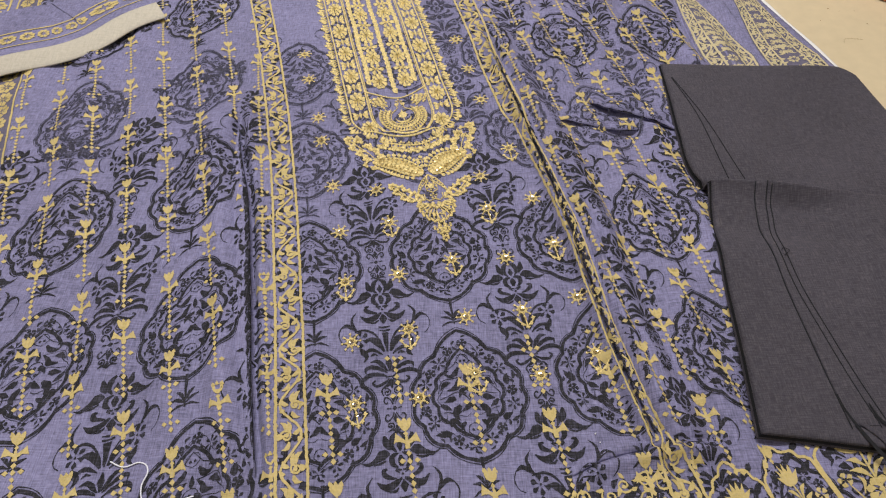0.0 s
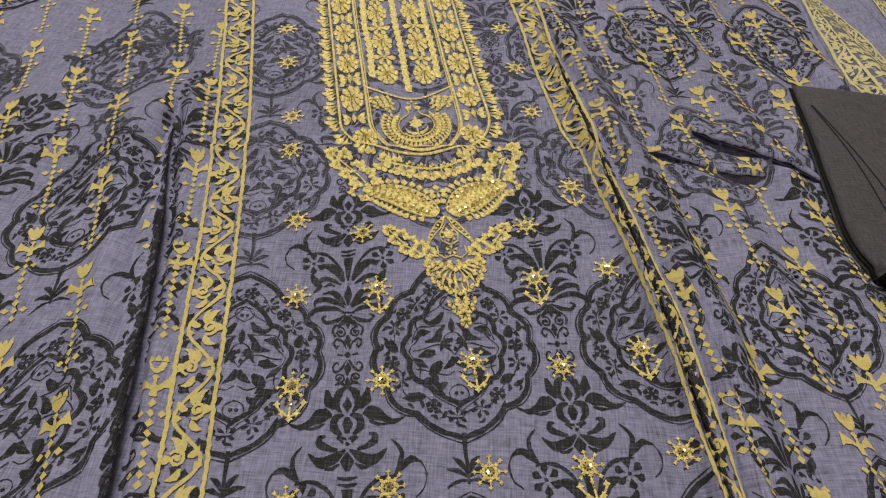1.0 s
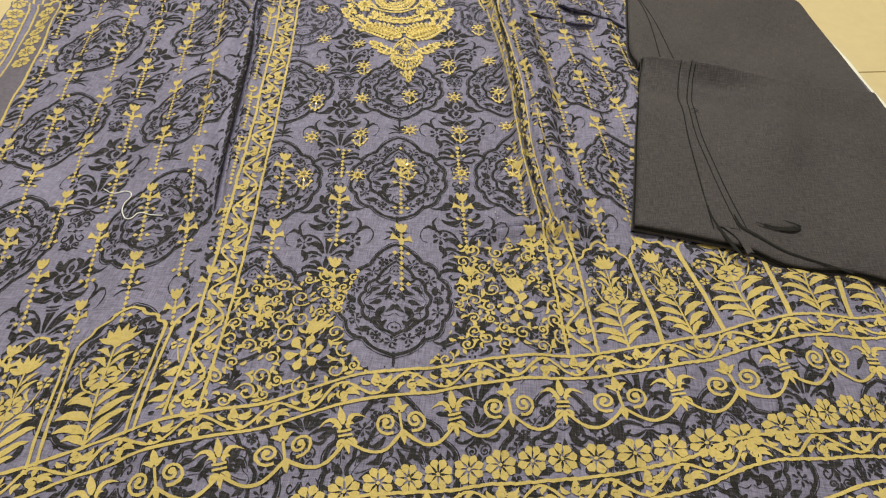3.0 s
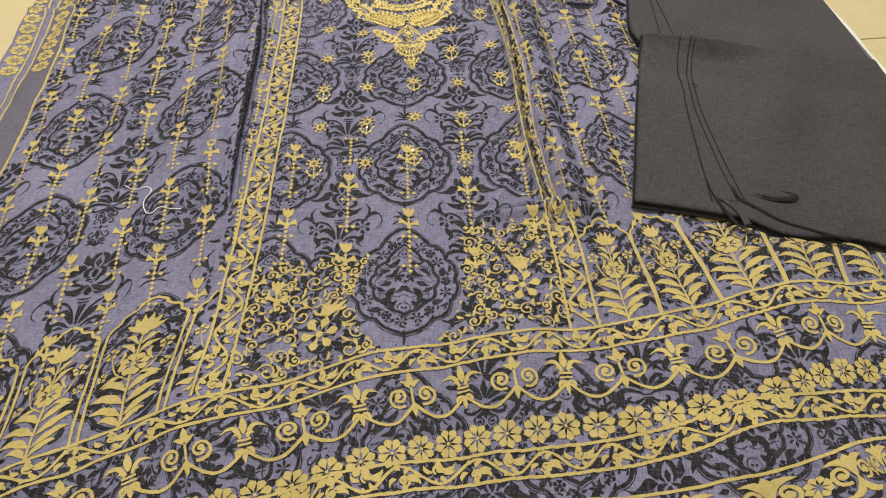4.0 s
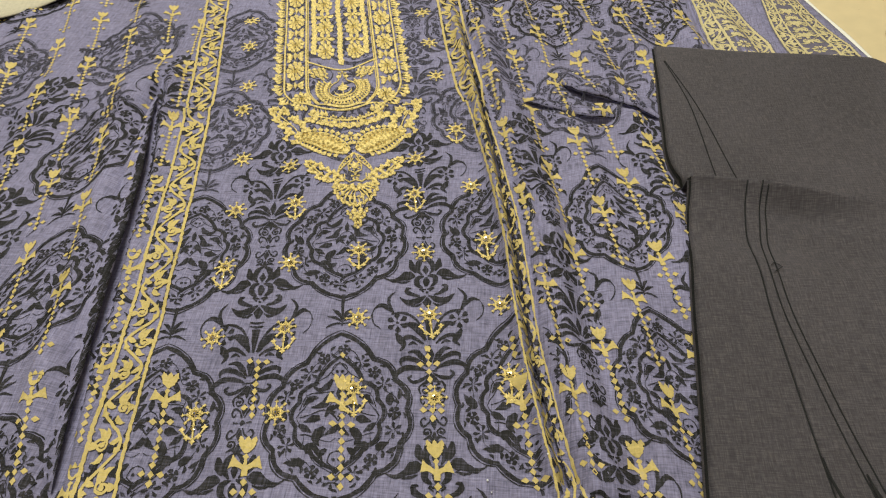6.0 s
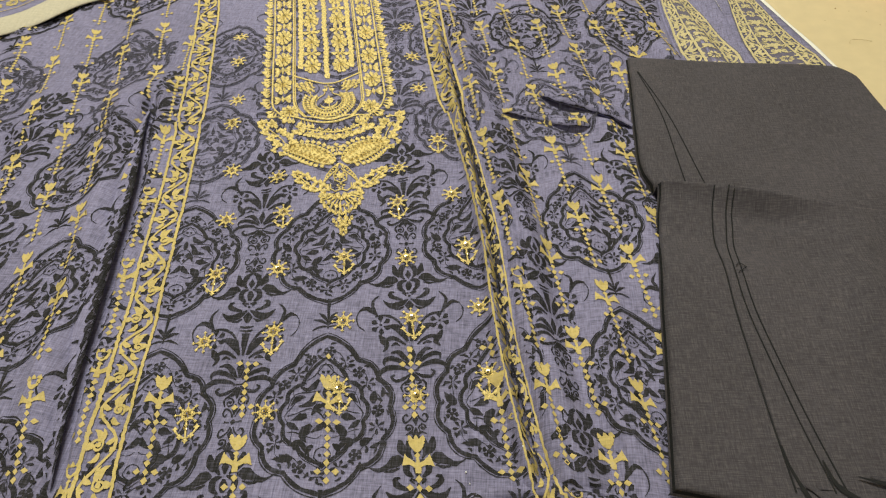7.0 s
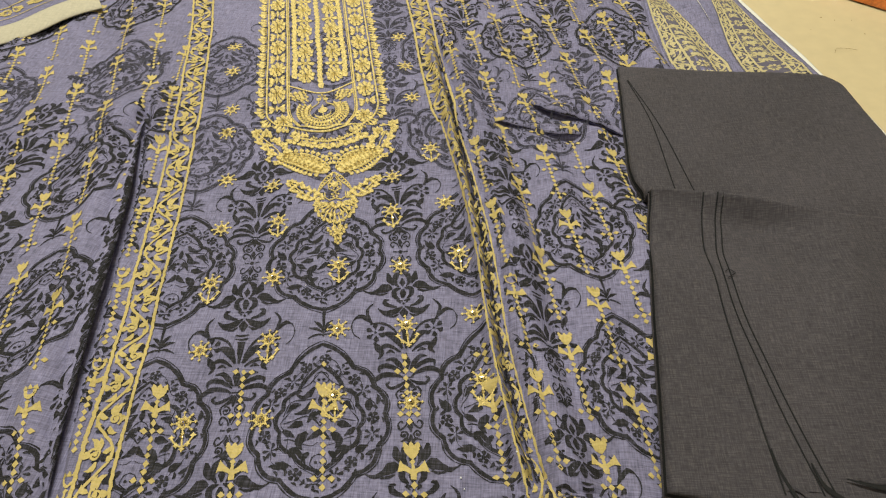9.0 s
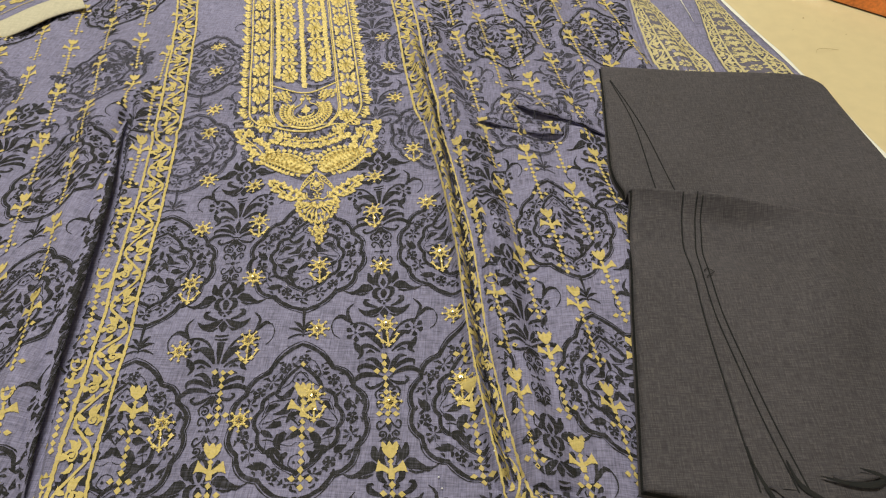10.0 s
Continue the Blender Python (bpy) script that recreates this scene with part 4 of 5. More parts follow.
def plant():
    """A flowering plant, as it fills one arch."""
    k = Ink()
    k.brush([(0, 0), (-1, 30), (0, 60), (0, 100)], [2.2, 1.8, 1.6, 1.2])
    for y, l, w in ((4, 17, 5.6), (13, 25, 6.8), (24, 26, 7.2), (35, 20, 6.4)):
        for s in (-1, 1):
            k.brush([(0.6 * s, y), (s * l * 0.35, y + 7), (s * l * 0.7, y + 10.5), (s * l, y + 9.5)], [0.8, w, w * 0.8, 0.6])
    k.flower(0, 0.060, 0.0108, 8, 0.62, gap=0.2)
    k.blob(0, 0.060, 0.0020, n=8)
    for s in (-1, 1):
        k.brush([(0, 44), (s * 12, 55), (s * 18, 72)], [1.0, 1.1, 1.0])
        k.flower(s * 0.0190, 0.0770, 0.0058, 5, 0.8)
        k.flower(s * 0.0225, 0.0560, 0.0044, 5, 0.8)
        k.brush([(s * 6, 50), (s * 13, 50), (s * 22, 46)], [0.8, 4.4, 0.7])
        k.brush([(s * 1, 70), (s * 6, 79), (s * 13, 82)], [0.8, 4.6, 0.7])
        k.brush([(s * 1, 80), (s * 6, 88), (s * 11, 90)], [0.8, 4.2, 0.7])
        k.brush([(s * 12, 62), (s * 8, 70), (s * 10, 76)], [0.8, 3.0, 0.7])
    for a in (-62, -36, -12, 12, 36, 62):
        b = radians(a)
        k.leaf(0.002 * math.sin(b), 0.093, 0.0150 * math.sin(b), 0.094 + 0.0185 * math.cos(b), 0.0052, n=6)
    return k


def arch():
    k = Ink()
    for q in (-1, 1):
        k.brush([(q * 29, 0), (q * 29, 50), (q * 29, 96), (q * 26.5, 106), (q * 21.5, 110), (q * 18.5, 117), (q * 11, 120), (q * 7, 126), (0, 130)], [2.4] * 9, n=40)
    return k


PLANT, ARCH = plant(), arch()
ARCH_STEP = 0.0597
ARCH_DARK = Ink()
rr = random.Random(21)
for _ in range(30):
    x, y = rr.uniform(-0.024, 0.024), rr.uniform(0.01, 0.12)
    ARCH_DARK.leaf(x, y, x + rr.uniform(-0.014, 0.014), y + rr.uniform(-0.006, 0.016), 0.006, rr.uniform(-0.3, 0.3))


def on_hem(x):
    m = along_hem()
    lean = 0.30 if x < 0 else 0.08
    return lambda q: m(np.stack([x + q[:, 0] + lean * q[:, 1], q[:, 1]], 1))


for x in [-0.118 - 0.064 * i for i in range(5)] + [0.258 + ARCH_STEP * i for i in range(5)]:
    side = (lambda p, q: (p < VINE_L(q) - 0.016) & hem_keep(p, q)) if x < 0 else (lambda p, q: (p > VINE_R(q) + 0.016) & hem_keep(p, q) & (p < STEP_R(q)))
    lay("printed_plant", PLANT, on_hem(x), GOLD_INK, shirt, 0.0010, side, label="mustard printed flowering plant")
    lay("printed_arch", ARCH, on_hem(x), GOLD_INK, shirt, 0.0011, side, label="mustard printed pointed arch")
    lay("arch_shading", ARCH_DARK, on_hem(x), BLACK_INK, shirt, 0.0005, side, label="black printed leaves in the arch")


# between the vines the hem is filled with scrolls round two big flowers
def centre_hem(x, y):
    return in_centre(x, y) & (y > HEM(x) + 0.002) & (np.hypot((x - 0.047) / 0.052, (y - 0.165) / 0.075) > 1)


scroll, dark = Ink(), Ink()
rr = random.Random(8)
taken = [(-0.030, 0.107, 0.020), (0.158, 0.178, 0.020)]
for i in range(1500):
    x = rr.uniform(-0.12, 0.21)
    up = rr.uniform(0.006, 0.135 if abs(x - 0.047) > 0.05 else 0.05)
    y = float(HEM(x)) + up
    big = rr.uniform(0.0055, 0.0105)
    if any(math.hypot(x - p, y - q) < 0.82 * (big + r) + 0.002 for p, q, r in taken):
        continue
    taken.append((x, y, big))
    h = rr.choice((-1, 1))
    scroll.spiral(x, y, big, 1.25, 0.0016, rr.uniform(0, 6.3), h, n=16)
    a = rr.uniform(0, 6.3)
    for k in range(3):
        scroll.leaf(x + big * math.cos(a), y + big * math.sin(a), x + 1.75 * big * math.cos(a + 0.5), y + 1.75 * big * math.sin(a + 0.5), 0.0034, rr.uniform(-0.3, 0.3), n=5)
        a += 2.1
    for _ in range(4):
        a = rr.uniform(0, 6.3)
        q = big * rr.uniform(0.2, 1.6)
        dark.leaf(x + q * math.cos(a), y + q * math.sin(a), x + q * math.cos(a) + rr.uniform(-0.013, 0.013), y + q * math.sin(a) + rr.uniform(-0.013, 0.013), 0.0050, 0.2, n=5)
for x, y in ((-0.030, 0.107), (0.158, 0.178)):
    scroll.flower(x, y, 0.018, 6, 0.5)
    scroll.blob(x, y, 0.0036, n=9)
    for k in (-1, 0, 1):
        scroll.leaf(x + 0.003 * k, y + 0.019, x + 0.012 * (1 if x < 0 else -1) + 0.008 * k, y + 0.040, 0.0055)
lay("printed_hem_scroll", scroll, None, GOLD_INK, shirt, 0.0010, centre_hem, label="mustard printed scrolls and large flowers above the hem")
lay("hem_scroll_shading", dark, None, BLACK_INK, shirt, 0.0005, centre_hem, label="black printed leaves behind the scrolls")
dark = Ink()
for i in range(500):
    x, y = rr.uniform(-0.42, 0.6), rr.uniform(-0.19, -0.02)
    dark.leaf(x, y, x + rr.uniform(-0.018, 0.018), y + rr.uniform(-0.018, 0.018), rr.uniform(0.003, 0.006), rr.uniform(-0.3, 0.3), n=5)
tagged(lay("hem_leaves", dark, along_hem(), BLACK_INK, shirt, 0.0005, hem_keep, label="black printed leaves along the hem"), kind="stuff")
# lowest border
low = Ink()
for i in range(22):
    x = -0.45 + i * 0.05
    u = Ink()
    twice(u, "spiral", (0.010, 0.004, 0.008, 1.2, 0.0028, 4.3, 1))
    twice(u, "leaf", (0.0, 0.0, 0.018, 0.014, 0.007, 0.3), (0.0, 0.0, 0.018, -0.012, 0.006, -0.3))
    u.diamond(0, 0.012, 0.007, 0.007)
    u.flower(0.025, 0.002, 0.008, 8, 0.6)
    low.put(u, lambda q, x=x: q + np.array((x, -0.178)))
low.stroke(np.stack([np.arange(-0.5, 0.62, 0.006), np.full(187, -0.156)], 1), 0.0026)
lay("printed_low_border", low, along_hem(), GOLD_INK, shirt, 0.0010, hem_keep, label="mustard printed lowest border")


# gold embroidery ----------------------------------------------------------------------
def neck(q):
    """Carries (across, up from the lowest stitch) onto the cloth."""
    c, s = math.cos(radians(10)), math.sin(radians(10))
    lean = np.interp(q[:, 1], [0.0, 0.09, 0.20, 0.45, 0.65], [0.001, -0.002, -0.0145, -0.026, -0.035])
    p = q[:, 0] + lean
    return np.stack([-0.002 + c * p - s * q[:, 1], 0.530 + s * p + c * q[:, 1]], 1)


TOP_Q = 0.615


def u_path(w, n=30):
    """The panel's outline at a half width: its rows draw together at the foot."""
    foot = np.interp(w, [0.03, 0.0395, 0.0665], [0.172, 0.1675, 0.1640])
    bend = 0.210
    a = np.linspace(math.pi, 2 * math.pi, n)
    arc = np.stack([w * np.cos(a), bend + (bend - foot) * np.sin(a)], 1)
    straight = np.arange(TOP_Q, bend, -0.008)
    left = np.stack([-w + 0 * straight, straight], 1)
    return np.concatenate([left, arc, (left * np.array((-1, 1)))[::-1]])


def spaced(path, step):
    d = np.r_[0, np.cumsum(np.hypot(*np.diff(path, axis=0).T))]
    n = int(d[-1] / step)
    s = np.linspace(0, d[-1], n + 1)
    p = np.stack([np.interp(s, d, path[:, 0]), np.interp(s, d, path[:, 1])], 1)
    t = np.gradient(p, axis=0)
    t /= np.hypot(t[:, 0], t[:, 1])[:, None]
    return p, t, np.stack([t[:, 1], -t[:, 0]], 1)


embroidery = Ink()
R = 0.0013


def loops(ink, x, y, heading, n=3, size=0.0062, wide=0.0034, fan=46):
    """A sprig of stitched loops fanned about a heading (degrees right of up)."""
    for k in range(n):
        b = radians(heading + (k - (n - 1) / 2) * fan)
        l = size * (1.0 if n % 2 == 0 or k == n // 2 else 0.84)
        ink.leaf(x + 0.0008 * math.sin(b), y + 0.0008 * math.cos(b), x + l * math.sin(b), y + l * math.cos(b), wide, 0, R, 6, 1.8)


# fringe of looped clovers round the panel
def put_tall(ink, piece, x, y, k):
    """Adds a piece drawn about its own middle, drawn out k times along the panel."""
    ink.put(piece, lambda q: q * np.array((1.0, k)) + np.array((x, y)))


p, t, out = spaced(u_path(0.0665), 0.0200)
for i, (a, tt, o) in enumerate(zip(p, t, out)):
    if a[1] < 0.1665 and abs(a[0]) < 0.046:
        continue
    for f, l, w in ((-0.0062, 0.0098, 0.0054), (0.0, 0.0128, 0.0058), (0.0062, 0.0098, 0.0054)):
        embroidery.leaf(*(a + o * 0.0012 + tt * f * 0.5), *(a + o * l + tt * f), w, 0.08, R, 7, 1.9)
    embroidery.leaf(*(a + o * 0.001 + tt * 0.0078), *(a + o * 0.0078 + tt * 0.0100), 0.0042, 0.1, R, 6, 1.9)
for w, thick in ((0.0655, 0.0022), (0.0405, 0.0022), (0.0382, 0.0012)):
    embroidery.stroke(u_path(w), thick, R)
# flower trail between the lines: full blooms and small clusters by turns
BLOOM, CLUSTER, CROSS, BEAD = Ink(), Ink(), Ink(), Ink()
BLOOM.flower(0, 0, 0.0108, 9, 0.54, R * 1.2, turn=0.2, gap=0.36)
BLOOM.flower(0, 0, 0.0074, 7, 0.62, R * 1.8, turn=0.5, gap=0.18)
BLOOM.flower(0, 0, 0.0034, 5, 0.80, R * 2.3, turn=0.1, gap=0.05)
for e in (-1, 1):
    for f in (-0.0040, 0.0, 0.0040):
        CLUSTER.leaf(e * 0.0026, f * 0.3, e * 0.0098, f * 1.35, 0.0046, 0, R, 6, 1.9)
    CROSS.leaf(e * 0.0010, 0, e * 0.0110, 0, 0.0046, 0, R * 1.3, 7, 1.9)
    for f in (-1, 1):
        CROSS.leaf(e * 0.0008, f * 0.0006, e * 0.0054, f * 0.0066, 0.0050, 0, R * 1.2, 6, 1.9)
CLUSTER.leaf(0, -0.0050, 0, 0.0052, 0.0044, 0, R * 1.3, 6, 1.6)
CROSS.blob(0, 0, 0.0018, n=7, rise=R * 1.8)
BEAD.blob(0, 0, 0.0037, 4, 0.2, R * 1.4, 9, turn=0.4)
p, t, out = spaced(u_path(0.0530), 0.0262)
for i, (a, tt, o) in enumerate(zip(p, t, out)):
    if a[1] < 0.178:
        continue
    put_tall(embroidery, CLUSTER if i % 2 else BLOOM, a[0], a[1], 1.6 if a[1] > 0.215 else 1.15)
# inner columns: blooms and crosses by turns
q = 0.276
while q < TOP_Q:
    for x in (-0.0175, 0.0175):
        put_tall(embroidery, BLOOM, x, q, 1.55)
        put_tall(embroidery, CROSS, x, q + 0.0265, 1.7)
    q += 0.053
q = 0.256
while q < TOP_Q:
    for x in (0.0, -0.031, 0.031):
        if x == 0 or q > 0.272:
            put_tall(embroidery, BEAD, x + 0.0006 * math.sin(q * 700), q, 1.75)
    q += 0.0100
s = np.linspace(-1, 1, 19)
embroidery.stroke(np.stack([0.041 * s, 0.240 + 0.017 * s * s], 1), 0.0016, R)
panel_ink = embroidery

# the round drop at the panel's foot: a pouch of two rows of loops about a small tulip
drop = Ink()
POUCH = 0.203
for r, w, lo in ((0.0155, 0.0011, 24), (0.0205, 0.0011, 40), (0.0300, 0.0010, 64)):
    a = np.radians(np.linspace(lo, 360 - lo, 44))
    drop.stroke(np.stack([r * np.sin(a), POUCH + r * 0.97 * np.cos(a)], 1), w, R)
a = np.radians(np.linspace(48, 312, 44))
drop.stroke(np.stack([0.0205 * np.sin(a), POUCH + 0.0199 * np.cos(a)], 1), 0.0030, R * 0.8)
for row, (r0, r1, n, wide, lo) in enumerate(((0.0164, 0.0202, 26, 0.0030, 44), (0.0214, 0.0262, 27, 0.0036, 52), (0.0258, 0.0312, 30, 0.0036, 60))):
    for k in range(n):
        b = radians(lo + (360 - 2 * lo) * (k + 0.5) / n)
        drop.leaf(r0 * math.sin(b), POUCH + r0 * 0.97 * math.cos(b), r1 * math.sin(b + 0.05), POUCH + r1 * 0.97 * math.cos(b + 0.05), wide, 0, R * 1.2, 5, 1.7)
for e in (-1, 1):
    drop.stroke([(e * 0.0062, 0.2172), (e * 0.0040, 0.2215), (e * 0.0050, 0.2255)], 0.0013, R)
    drop.blob(e * 0.0042, 0.2275, 0.0029, n=9, rise=R * 1.6)
    for x, y in ((0.0205, 0.2245), (0.0255, 0.2295), (0.0305, 0.2285), (0.0275, 0.2360), (0.0335, 0.2355), (0.0205, 0.2310), (0.0225, 0.2370)):
        loops(drop, e * x, y, e * 40, 5, 0.0060, 0.0037, 62)
    drop.leaf(e * 0.0010, 0.1925, e * 0.0098, 0.2005, 0.0028, -0.2 * e, R)
    drop.leaf(e * 0.0010, 0.1915, e * 0.0070, 0.1930, 0.0022, -0.1 * e, R)
drop.flower(0, 0.2325, 0.0052, 5, 0.56, R)
drop.stroke([(0, 0.188), (0, 0.196), (0, 0.203)], 0.0015, R)
drop.blob(0, 0.2055, 0.0056, 7, 0.16, R * 1.6, 16)
drop.leaf(0, 0.2100, 0, 0.2160, 0.0030, 0, R)

# a scalloped garland, flower branches beside it, a trefoil below
garland = Ink()
s = np.linspace(-1, 1, 41)
rope = np.stack([0.041 * s, 0.1490 + 0.0125 * s * s], 1)
garland.stroke(rope, 0.0014, R)
for x, y in rope[1::2]:
    garland.blob(x, y, 0.0017, n=7, rise=R * 1.6)
for k in range(-4, 5):
    x = 0.0094 * k
    y = 0.1480 + 0.0125 * (x / 0.041) ** 2
    tip = 0.0095 - 0.0008 * abs(k)
    garland.stroke([(x, y), (x * 1.01, y - tip * 0.5), (x * 1.02, y - tip)], 0.0010, R)
    loops(garland, x * 1.02, y - tip * 0.62, 180 + k * 3, 5 if k % 2 == 0 else 3, 0.0094, 0.0052, 48)
    garland.blob(x + 0.0047, y - 0.0045, 0.0024, n=8, rise=R * 1.4)
    loops(garland, x + 0.0040, y + 0.0022, 0, 3, 0.0052, 0.0030, 55)
for e in (-1, 1):
    garland.stroke([(e * 0.052, 0.128), (e * 0.057, 0.141), (e * 0.064, 0.153), (e * 0.075, 0.168)], 0.0014, R)
    for x, y, head, n in ((0.076, 0.169, 60, 5), (0.067, 0.166, -10, 5), (0.073, 0.158, 95, 5), (0.058, 0.155, -50, 5), (0.067, 0.147, 100, 5), (0.051, 0.146, -60, 5), (0.061, 0.136, 110, 5), (0.049, 0.136, -75, 3)):
        loops(garland, e * x, y, e * head, n, 0.0082, 0.0050, 48)
        garland.blob(e * x, y, 0.0018, n=7, rise=R * 1.6)
    garland.leaf(e * 0.060, 0.150, e * 0.0675, 0.1545, 0.0030, 0.3, R)
loops(garland, 0.0, 0.1195, 0, 3, 0.0080, 0.0056, 80)
garland.leaf(0, 0.1125, 0, 0.1195, 0.0022, 0, R)


def one_leaf(e):
    """A plump paisley of loops, its tip curling outwards."""
    ink = Ink()
    s = np.linspace(0, 1, 25)
    mid = np.stack([e * (0.0050 + 0.053 * s), 0.0950 + 0.031 * s + 0.006 * np.sin(math.pi * s)], 1)
    t = np.gradient(mid, axis=0)
    t /= np.hypot(t[:, 0], t[:, 1])[:, None]
    side = np.stack([-t[:, 1], t[:, 0]], 1)
    half = 0.0160 * np.sin(np.pi * np.clip(s * 0.97 + 0.015, 0, 1) ** 0.70) ** 0.8
    ink.brush(mid * 1000, 1100 * half, R * 0.4, 25)
    for b in (-1, 1):
        ink.stroke(mid + side * (b * 0.74 * half)[:, None], 0.0011, R * 1.6)
    for i in range(1, 24):
        for b in (-1, 1):
            o, f = side[i] * b, t[i]
            if i % 2 == 0:
                ink.leaf(*(mid[i] + o * half[i] * 0.80), *(mid[i] + o * (half[i] * 1.06 + 0.0036) + f * 0.0020), 0.0056, 0, R * 1.2, 6, 1.9)
                if half[i] > 0.006:
                    ink.leaf(*(mid[i] + o * half[i] * 0.10), *(mid[i] + o * half[i] * 0.46 + f * 0.0034), 0.0052, 0, R * 1.9, 6, 1.7)
            elif half[i] > 0.006:
                ink.leaf(*(mid[i] + o * half[i] * 0.44), *(mid[i] + o * half[i] * 0.76 + f * 0.0020), 0.0056, 0, R * 1.5, 6, 1.8)
    for x, y, head in ((0.0600, 0.1300, 40), (0.0640, 0.1240, 90), (0.0570, 0.1190, 140)):
        loops(ink, e * x, y, e * head, 3, 0.0066, 0.0042, 55)
    return ink


# the pointed spray: two sepals over a flower, side sprigs, a fan of stalks and a hanging cluster
spray = Ink()
for e in (-1, 1):
    for pts in ([(0.0005, 0.0930), (0.0085, 0.0860), (0.0145, 0.0760), (0.0190, 0.0630)], [(0.0005, 0.0930), (0.0050, 0.0820), (0.0120, 0.0740), (0.0190, 0.0630)]):
        c = np.array(pts)
        u = np.linspace(0, 3, 16)
        spray.stroke(np.stack([e * np.interp(u, range(4), c[:, 0]), np.interp(u, range(4), c[:, 1])], 1), 0.0013, R)
    for k in range(7):
        f = 0.15 + 0.11 * k
        spray.blob(e * (0.0005 + 0.0180 * f), 0.0930 - 0.0270 * f ** 1.15, 0.0012, n=6, rise=R)
    spray.stroke([(e * 0.0015, 0.0850), (e * 0.0068, 0.0760), (e * 0.0060, 0.0690), (0, 0.0655)], 0.0012, R)
    spray.stroke([(e * 0.0105, 0.0640), (e * 0.0105, 0.0570), (e * 0.0060, 0.0530), (0, 0.0560)], 0.0013, R)
    spray.stroke([(e * 0.0110, 0.0550), (e * 0.0210, 0.0560), (e * 0.0320, 0.0640), (e * 0.0440, 0.0800)], 0.0014, R)
    for x, y, head, n in ((0.0440, 0.0800, 40, 5), (0.0400, 0.0715, 100, 5), (0.0360, 0.0755, -30, 5), (0.0330, 0.0625, 110, 5), (0.0295, 0.0690, -35, 3), (0.0260, 0.0590, 120, 5), (0.0225, 0.0640, -20, 5), (0.0170, 0.0590, 0, 5), (0.0150, 0.0520, 120, 5)):
        loops(spray, e * x, y, e * head, n, 0.0072, 0.0044, 50)
spray.blob(0, 0.0755, 0.0040, n=10, rise=R * 2.2)
for k in range(7):
    spray.blob(0.0052 * math.cos(k * 0.9), 0.0750 + 0.0052 * math.sin(k * 0.9), 0.0012, n=6, rise=R)
spray.flower(0, 0.0605, 0.0046, 5, 0.6, R)
for k in range(-5, 6):
    b = radians(k * 17.0)
    l = 0.0270 - 0.0006 * abs(k)
    c, d = math.sin(b), math.cos(b)
    spray.leaf(0.006 * c, 0.0480 - 0.005 * d, l * 0.80 * c, 0.0500 - l * d, 0.0022, 0.10 * (1 if k > 0 else -1), R, 6, 1.4)
    loops(spray, l * 0.76 * c, 0.0500 - l * 0.94 * d, 180 - k * 15, 3, 0.0054, 0.0036, 55)
    if k % 2:
        loops(spray, 0.013 * c, 0.0480 - 0.013 * d, 180 - k * 15, 3, 0.0058, 0.0032, 55)
for x, y in ((0, 0.0470), (-0.0070, 0.0490), (0.0070, 0.0490)):
    loops(spray, x, y, 180, 5, 0.0066, 0.0040, 50)
for e in (-1, 1):
    spray.stroke([(e * 0.002, 0.030), (e * 0.0035, 0.021), (e * 0.0030, 0.013)], 0.0015, R)
for x, y in ((-0.0065, 0.0140), (0, 0.0150), (0.0065, 0.0140), (-0.0040, 0.0085), (0.0040, 0.0085), (0, 0.0035), (0, 0.0100), (0, -0.0025)):
    loops(spray, x, y, 180, 5, 0.0052, 0.0034, 62)
for label, ink in (("gold thread flower panel", panel_ink), ("round gold embroidered drop", drop), ("gold embroidered flower garland", garland), ("pointed gold embroidered spray", spray)):
    lay("embroidered_" + label.split()[-1], ink, neck, THREAD, shirt, 0.0010, label=label, folds=False)


def ring(ink, x, y, r, tilt=0.0):
    a = np.linspace(0, 2 * math.pi, 8, endpoint=False)
    vs = [(x + r * math.cos(t), y + r * math.sin(t), 0.0016 + tilt * math.cos(t)) for t in a] + [(x + 0.45 * r * math.cos(t), y + 0.45 * r * math.sin(t), 0.0014 + 0.4 * tilt * math.cos(t)) for t in a]
    ink.add(vs, [(i, (i + 1) % 8, 8 + (i + 1) % 8, 8 + i) for i in range(8)])


rr = random.Random(5)
for s_ in (-1, 1):
    piece = lay("embroidered_leaf", one_leaf(s_), neck, THREAD, shirt, 0.0010, label="gold embroidered leaf edged with buds", folds=False)
    for k in range(8):
        f = 0.16 + k * 0.095
        for e in (-1, 1):
            sq = Ink()
            ring(sq, s_ * (0.005 + 0.053 * f) + rr.uniform(-0.001, 0.001), 0.0950 + 0.031 * f + 0.006 * math.sin(math.pi * f) + e * 0.0088 * math.sin(math.pi * f ** 0.7) ** 0.8, 0.0019, rr.uniform(-0.0008, 0.0008))
            lay("sequin", sq, neck, SEQUIN, piece, 0.0020)

